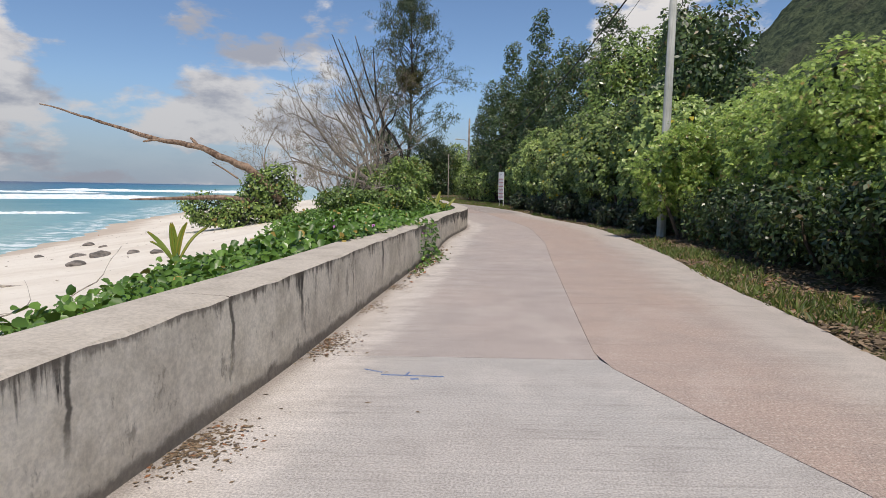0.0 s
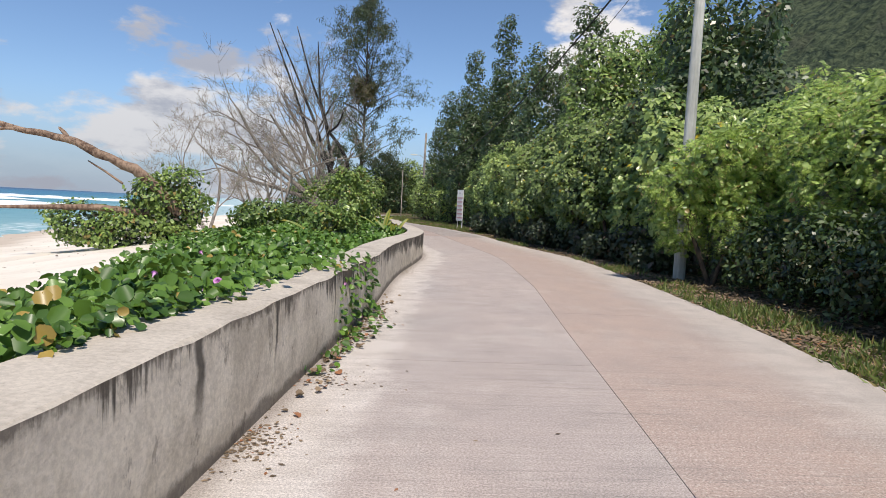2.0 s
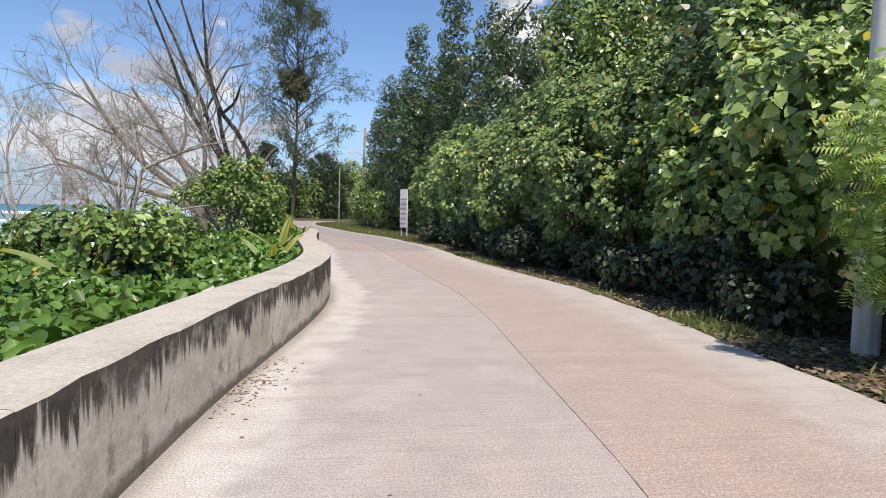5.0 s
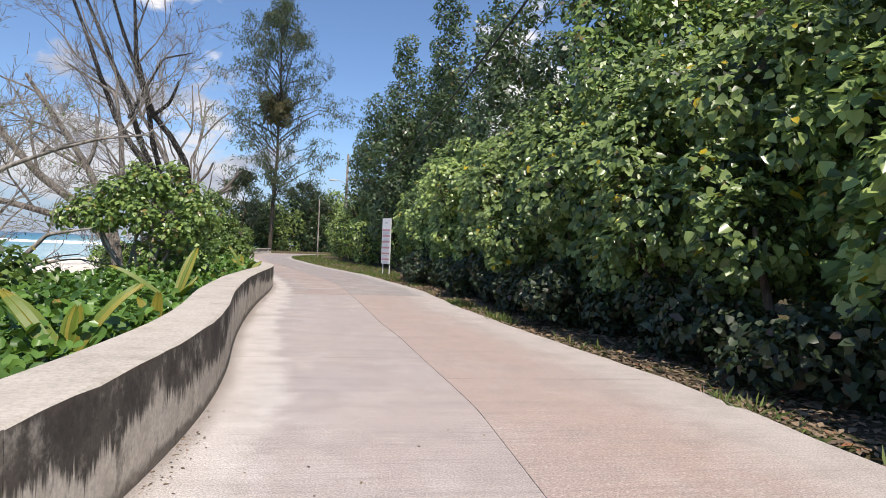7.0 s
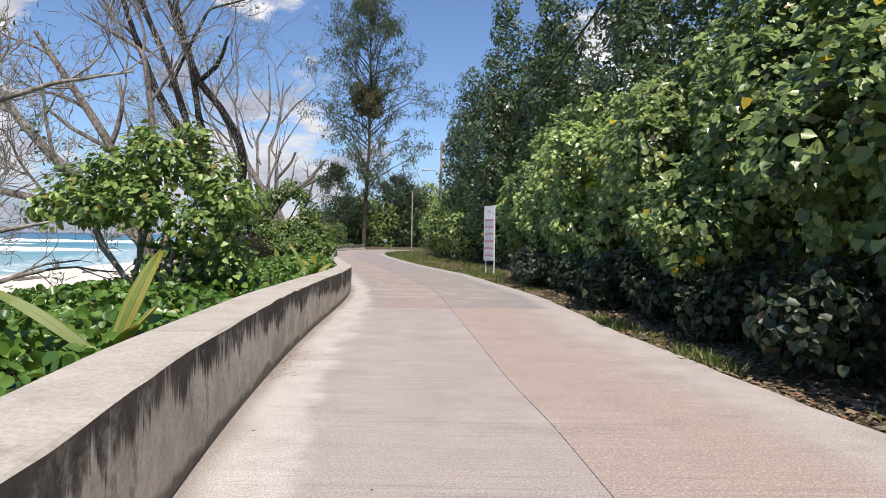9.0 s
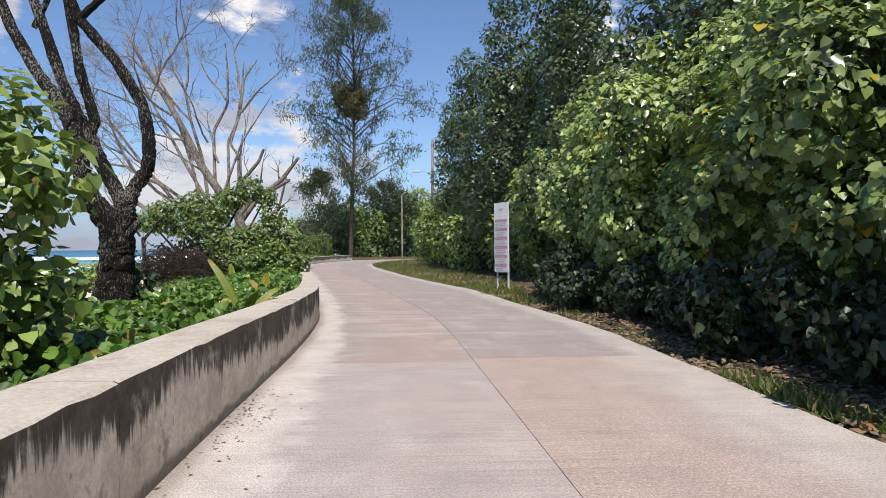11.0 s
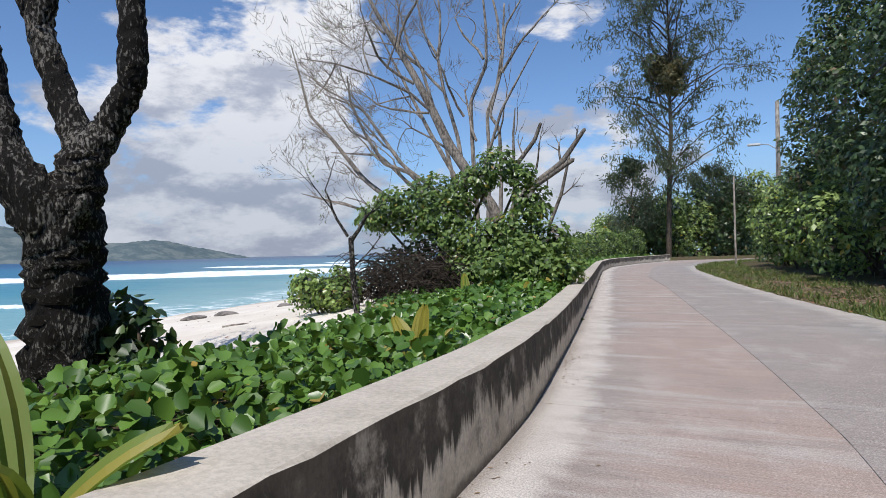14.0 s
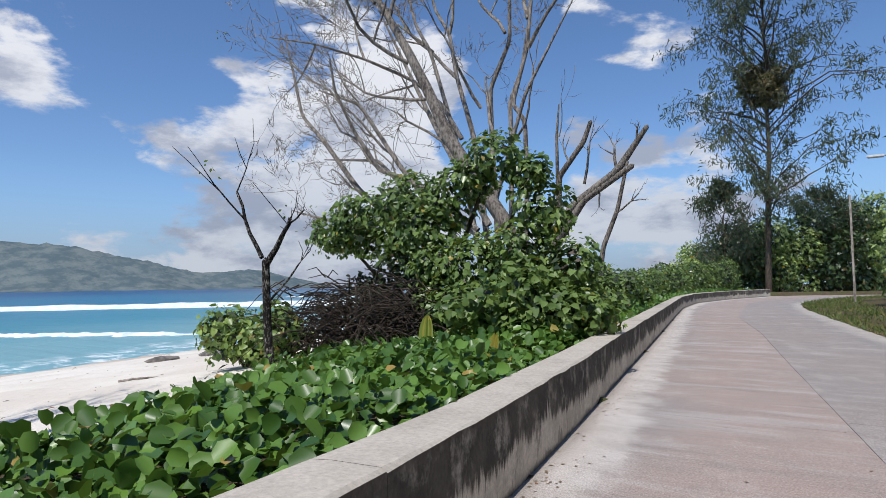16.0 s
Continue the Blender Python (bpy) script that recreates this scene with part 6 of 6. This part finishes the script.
def build_poles():
    pole = thing("utility_pole", "weathered grey timber utility pole among the bushes", "utility pole", 6.76, 19.0, -0.05)
    cylinder([(0, 0, -0.3), (0.0, 0, 4.5), (0.03, 0, 9.2)], (0.135, 0.12, 0.095), M_POLE, "post", pole)
    cylinder([(0.0, -0.16, 8.75), (0.0, 0.20, 8.75)], (0.02, 0.02), M_METAL, "bracket", pole, 8)
    cylinder([(0.13, 0.02, 6.6), (0.30, 0.02, 6.9), (0.28, 0.05, 7.3), (0.22, 0.05, 8.6)], (0.012, 0.012, 0.012, 0.012), M_CABLE, "wire", pole, 6)
    lamp = thing("street_lamp", "timber pole with a small street lamp on a short arm", "street lamp", 3.0, 79.0, 0.0)
    cylinder([(0, 0, -0.2), (0.02, 0, 5.0), (0.06, 0, 10.0)], (0.16, 0.14, 0.11), M_BARK_GREY, "post", lamp)
    cylinder([(0.0, 0, 7.1), (-0.5, 0, 7.45), (-0.95, 0, 7.5)], (0.03, 0.03, 0.03), M_METAL, "arm", lamp, 8)
    bm = box_bm(-1.65, -0.9, -0.14, 0.14, 7.42, 7.56, 0.04)
    part("lamp_head", bm_mesh("lamp_head", bm, M_WHITE_POST), lamp, "pale grey lamp head")
    post = thing("timber_post", "short bare timber post at the bend", "post", 0.55, 79.0, 0.0)
    cylinder([(0, 0, -0.2), (0, 0, 5.6)], (0.06, 0.05), M_BARK_GREY, "post", post)
    cable = thing("overhead_cable", "thick black overhead cable slung along the road", "cable", 6.8, 19.0, 8.7)
    pts = []
    a, b = np.array((-0.15, 0.15, 0)), np.array((-3.8, 60.0, -1.2))
    for share in np.linspace(0, 1, 40):
        pts.append(a * (1 - share) + b * share - np.array((0, 0, 10.0 * share * (1 - share))))
    cylinder(pts, np.full(len(pts), 0.028), M_CABLE, "cable", cable, 8)
    thin = thing("overhead_wire", "thin overhead wire slung along the road", "cable", 6.8, 19.0, 8.2)
    q = [np.array((-0.15, 0.1, 0)) * (1 - s) + np.array((-3.80, 60.0, -0.9)) * s - np.array((0, 0, 13.0 * s * (1 - s))) for s in np.linspace(0, 1, 24)]
    cylinder(q, np.full(24, 0.009), M_CABLE, "wire", thin, 6)


def build_sign():
    sign = thing("sign_board", "tall white notice board with red headings on two thin posts", "sign", 4.36, 46.95, 0.0)
    sign.rotation_euler = (0, radians(-0.4), radians(-63))
    board = part("board", bm_mesh("board", box_bm(-0.36, 0.36, -0.015, 0.015, 0.60, 2.66, 0.004), M_SIGN), sign)
    for x in (-0.30, 0.26):
        part("post", bm_mesh("post", box_bm(x, x + 0.045, 0.017, 0.06, -0.25, 2.5, 0.004), M_WHITE_POST), sign, "white painted post")
    ring = bmesh.new()
    bmesh.ops.create_circle(ring, segments=28, radius=0.13, cap_ends=True)
    bmesh.ops.inset_region(ring, faces=ring.faces[:], thickness=0.02, depth=0)
    bmesh.ops.delete(ring, geom=[f for f in ring.faces if len(f.verts) > 4], context="FACES")
    bmesh.ops.transform(ring, matrix=Matrix.Translation((0.0, -0.019, 2.45)) @ Matrix.Rotation(radians(90), 4, "X"), verts=ring.verts)
    part("emblem", bm_mesh("emblem", ring, M_GREY_INK), board, "grey ring emblem")
    part("printed_bar", bm_mesh("printed_bar", box_bm(-0.10, 0.10, -0.021, -0.017, 2.42, 2.48), M_GREY_INK), board)
    z = 2.13
    for i in range(6):
        part("heading_bar", bm_mesh("heading_bar", box_bm(-0.31, 0.31, -0.021, -0.016, z - 0.045, z + 0.035), M_RED), board, "dull red printed heading")
        for k in range(3):
            w = (0.56, 0.52, 0.44)[(k + i) % 3]
            part("text_bar", bm_mesh("text_bar", box_bm(-0.29, -0.29 + w, -0.021, -0.016, z - 0.11 - 0.05 * k, z - 0.095 - 0.05 * k), M_GREY_INK), board)
        z -= 0.265


build_poles()
build_sign()


def build_beach_bits():
    """Stones, driftwood and weed on the sand."""
    rng = np.random.default_rng(81)
    mat = build_plain("beach_rock", (0.10, 0.09, 0.08), (0.24, 0.21, 0.18), 5.0, 0.9, 0.03)
    for i, (x, y, r) in enumerate(((-7.6, 13.2, 0.16), (-8.4, 15.6, 0.20), (-7.4, 15.2, 0.13), (-9.8, 17.0, 0.14), (-12.5, 19.5, 0.12), (-6.2, 13.9, 0.10), (-13.5, 24.0, 0.16), (-11.0, 20.5, 0.10), (-15.5, 51.0, 0.3), (-16.2, 53.2, 0.35), (-14.5, 54.5, 0.3))):
        bm = bmesh.new()
        bmesh.ops.create_icosphere(bm, subdivisions=3, radius=r)
        for v in bm.verts:
            k = 1 + 0.35 * noise.noise(v.co * (2.2 / r) * 0.5 + Vector((i, 0, 0))) + 0.12 * noise.noise(v.co * (6 / r) * 0.5)
            v.co = Vector((v.co.x * 1.4, v.co.y, v.co.z * (0.6 if r < 0.25 else 0.28))) * k
        ob = new("beach_stone", bm_mesh("beach_stone", bm, mat))
        ob.location, ob.rotation_euler = (x, y, gz(x, y) + r * 0.12), (0, 0, rng.uniform(0, 6))
        tagged(ob, "dark weathered stone lying on the white sand", "stone", "stones on the beach")
    for i, (x, y, l, a) in enumerate(((-4.6, 6.2, 1.3, 0.6), (-5.4, 7.6, 0.9, 2.2), (-4.3, 5.0, 0.8, 1.2), (-6.6, 9.4, 0.7, 0.2), (-9.5, 46.5, 1.3, 0.5), (-9.0, 49.0, 0.9, 0.9))):
        ob = thing("driftwood_branch", "thin bleached driftwood branch on the sand", "branch", x, y, gz(x, y), "driftwood")
        ob.rotation_euler = (0, 0, a)
        out = []
        grow(rng, (0, 0, 0.04), (1, 0, 0.12), l, 0.022, 2, out, 0.6, (1, 2), 0.6, 0.1)
        t = Tubes(5)
        for pts, rad, depth in out:
            t.add([np.array((q[0], q[1], max(q[2], 0.02))) for q in pts], rad)
        part("branch", t.mesh("branch", M_BARK_GREY), ob)
    n = 700
    x, y = rng.uniform(-26, -4, n), rng.uniform(2, 60, n)
    d = wall_x(y) - WALL_W - x
    ok = (d > vine_reach(y) + 0.8) & (d < np.interp(y, (0, 29, 50, 70), (17, 19, 24, 27)))
    x, y = x[ok], y[ok]
    p = np.stack([x, y, ground_z(x, y) + 0.012], axis=-1)
    me = leaves("beach_weed", LEAF_OVAL, p, np.tile(np.array((0, 0, 1.0)), (len(p), 1)), 0.07 * rng.uniform(0.3, 1.7, len(p)), rng, M_DRY, 0.25, 0.6, 0)
    tagged(new("beach_weed", me), "scraps of brown weed scattered on the sand", "weed", kind="stuff")


build_beach_bits()


def palm_frond(parent, base, turn, tilt, length, seed, mat):
    """One arching palm frond: a midrib with leaflets hanging from both sides."""
    rng = np.random.default_rng(seed)
    head = np.array((math.cos(radians(turn)), math.sin(radians(turn)), 0.0))
    side = np.array((-head[1], head[0], 0.0))
    pts, p, n = [], np.array(base, float), 26
    for i in range(n):
        a = radians(tilt) - 1.25 * (i / n) ** 1.6
        pts.append(p.copy())
        p = p + (head * math.cos(a) + np.array((0, 0, math.sin(a)))) * length / n
    rib = Tubes(5)
    rib.add(pts, np.linspace(0.022, 0.004, n))
    part("midrib", rib.mesh("midrib", mat), parent)
    v, f = [], []
    for i in range(3, n):
        for j in range(2):
            for s in (-1, 1):
                size = 0.62 * math.sin(math.pi * (0.12 + 0.80 * i / n)) * rng.uniform(0.85, 1.1)
                q = pts[i] + (pts[min(i + 1, n - 1)] - pts[i]) * 0.5 * j
                tip = q + side * s * size * 0.75 + head * size * 0.5 + np.array((0, 0, -0.30 * size + rng.normal(0, 0.03)))
                mid = (q + tip) / 2 + np.array((0, 0, 0.05))
                w = head * 0.022
                k = len(v)
                v += [q, mid - w, tip, mid + w]
                f.append((k, k + 1, k + 2, k + 3))
    part("frond", mesh_from("frond", np.array(v), np.array(f), mat), parent)


def build_young_palm():
    palm = thing("young_palm", "young coconut palm with yellow-green fronds between the trees", "palm", 7.05, 37.2, gz(7.05, 37.2))
    cylinder([(0, 0, -0.2), (0, 0, 1.2), (0, 0, 1.9)], (0.12, 0.10, 0.07), M_BARK_BROWN, "stem", palm, 10)
    for i, (turn, tilt, length) in enumerate(((215, 44, 2.3), (215, 75, 2.4), (160, 70, 2.2), (250, 60, 2.2), (130, 50, 2.0), (235, 15, 1.9))):
        palm_frond(palm, (0, 0, 1.8), turn, tilt, length, 700 + i, M_LEAF_COCO if i in (0, 5) else M_LEAF_MID)


build_young_palm()


def build_paint_marks():
    """Old survey marks on the concrete: short blue and grey dashes."""
    blue = build_plain("blue_road_paint", (0.10, 0.17, 0.36), (0.22, 0.27, 0.38), 30.0, 0.8)
    for x, y, l, w, a in ((-0.02, 4.52, 0.46, 0.014, -3), (-0.32, 4.63, 0.16, 0.012, -28), (-0.06, 4.56, 0.10, 0.012, 75), (0.0, 4.44, 0.06, 0.02, 8)):
        ob = new("paint_mark", bm_mesh("paint_mark", box_bm(-l / 2, l / 2, -w / 2, w / 2, 0.0, 0.0045), blue))
        ob.matrix_world = pose(x, y, 0.0, 0, 0, a)
        tagged(ob, "faded blue paint mark on the road concrete", "paint mark", "paint marks on the road")


build_paint_marks()


def build_flowers():
    """Pink funnel flowers of the creeper near the wall."""
    mat = build_plain("pink_petal", (0.50, 0.18, 0.46), (0.66, 0.36, 0.60), 14.0, 0.5)
    for i, (x, y, z) in enumerate(((-0.86, 9.3, 0.80), (-0.95, 9.2, 0.76), (-0.05, 11.9, 0.14), (-0.20, 11.4, 0.55), (-1.6, 10.2, 0.72), (-2.1, 13.0, 0.66))):
        v, f, k = [(0, 0, -0.05)], [], 10
        for ring, (rad, up) in enumerate(((0.007, -0.02), (0.015, 0.003), (0.027, 0.008))):
            v += [(rad * math.cos(2 * math.pi * j / k) * (1.0 + 0.08 * (j % 2)), rad * math.sin(2 * math.pi * j / k), up) for j in range(k)]
        for j in range(k):
            n = (j + 1) % k
            f.append((0, 1 + j, 1 + n, 1 + n))
            for q in range(2):
                f.append((1 + q * k + j, 1 + q * k + n, 1 + (q + 1) * k + n, 1 + (q + 1) * k + j))
        bm = bmesh.new()
        vs = [bm.verts.new(p) for p in v]
        for q in f:
            bm.faces.new([vs[j] for j in dict.fromkeys(q)])
        ob = new("creeper_flower", bm_mesh("creeper_flower", bm, mat))
        ob.matrix_world = pose(x, y, z, 50, 20 * (i % 3), 40 * i)
        tagged(ob, "small pink funnel flower on the creeper", "flower", "creeper flowers")


build_flowers()
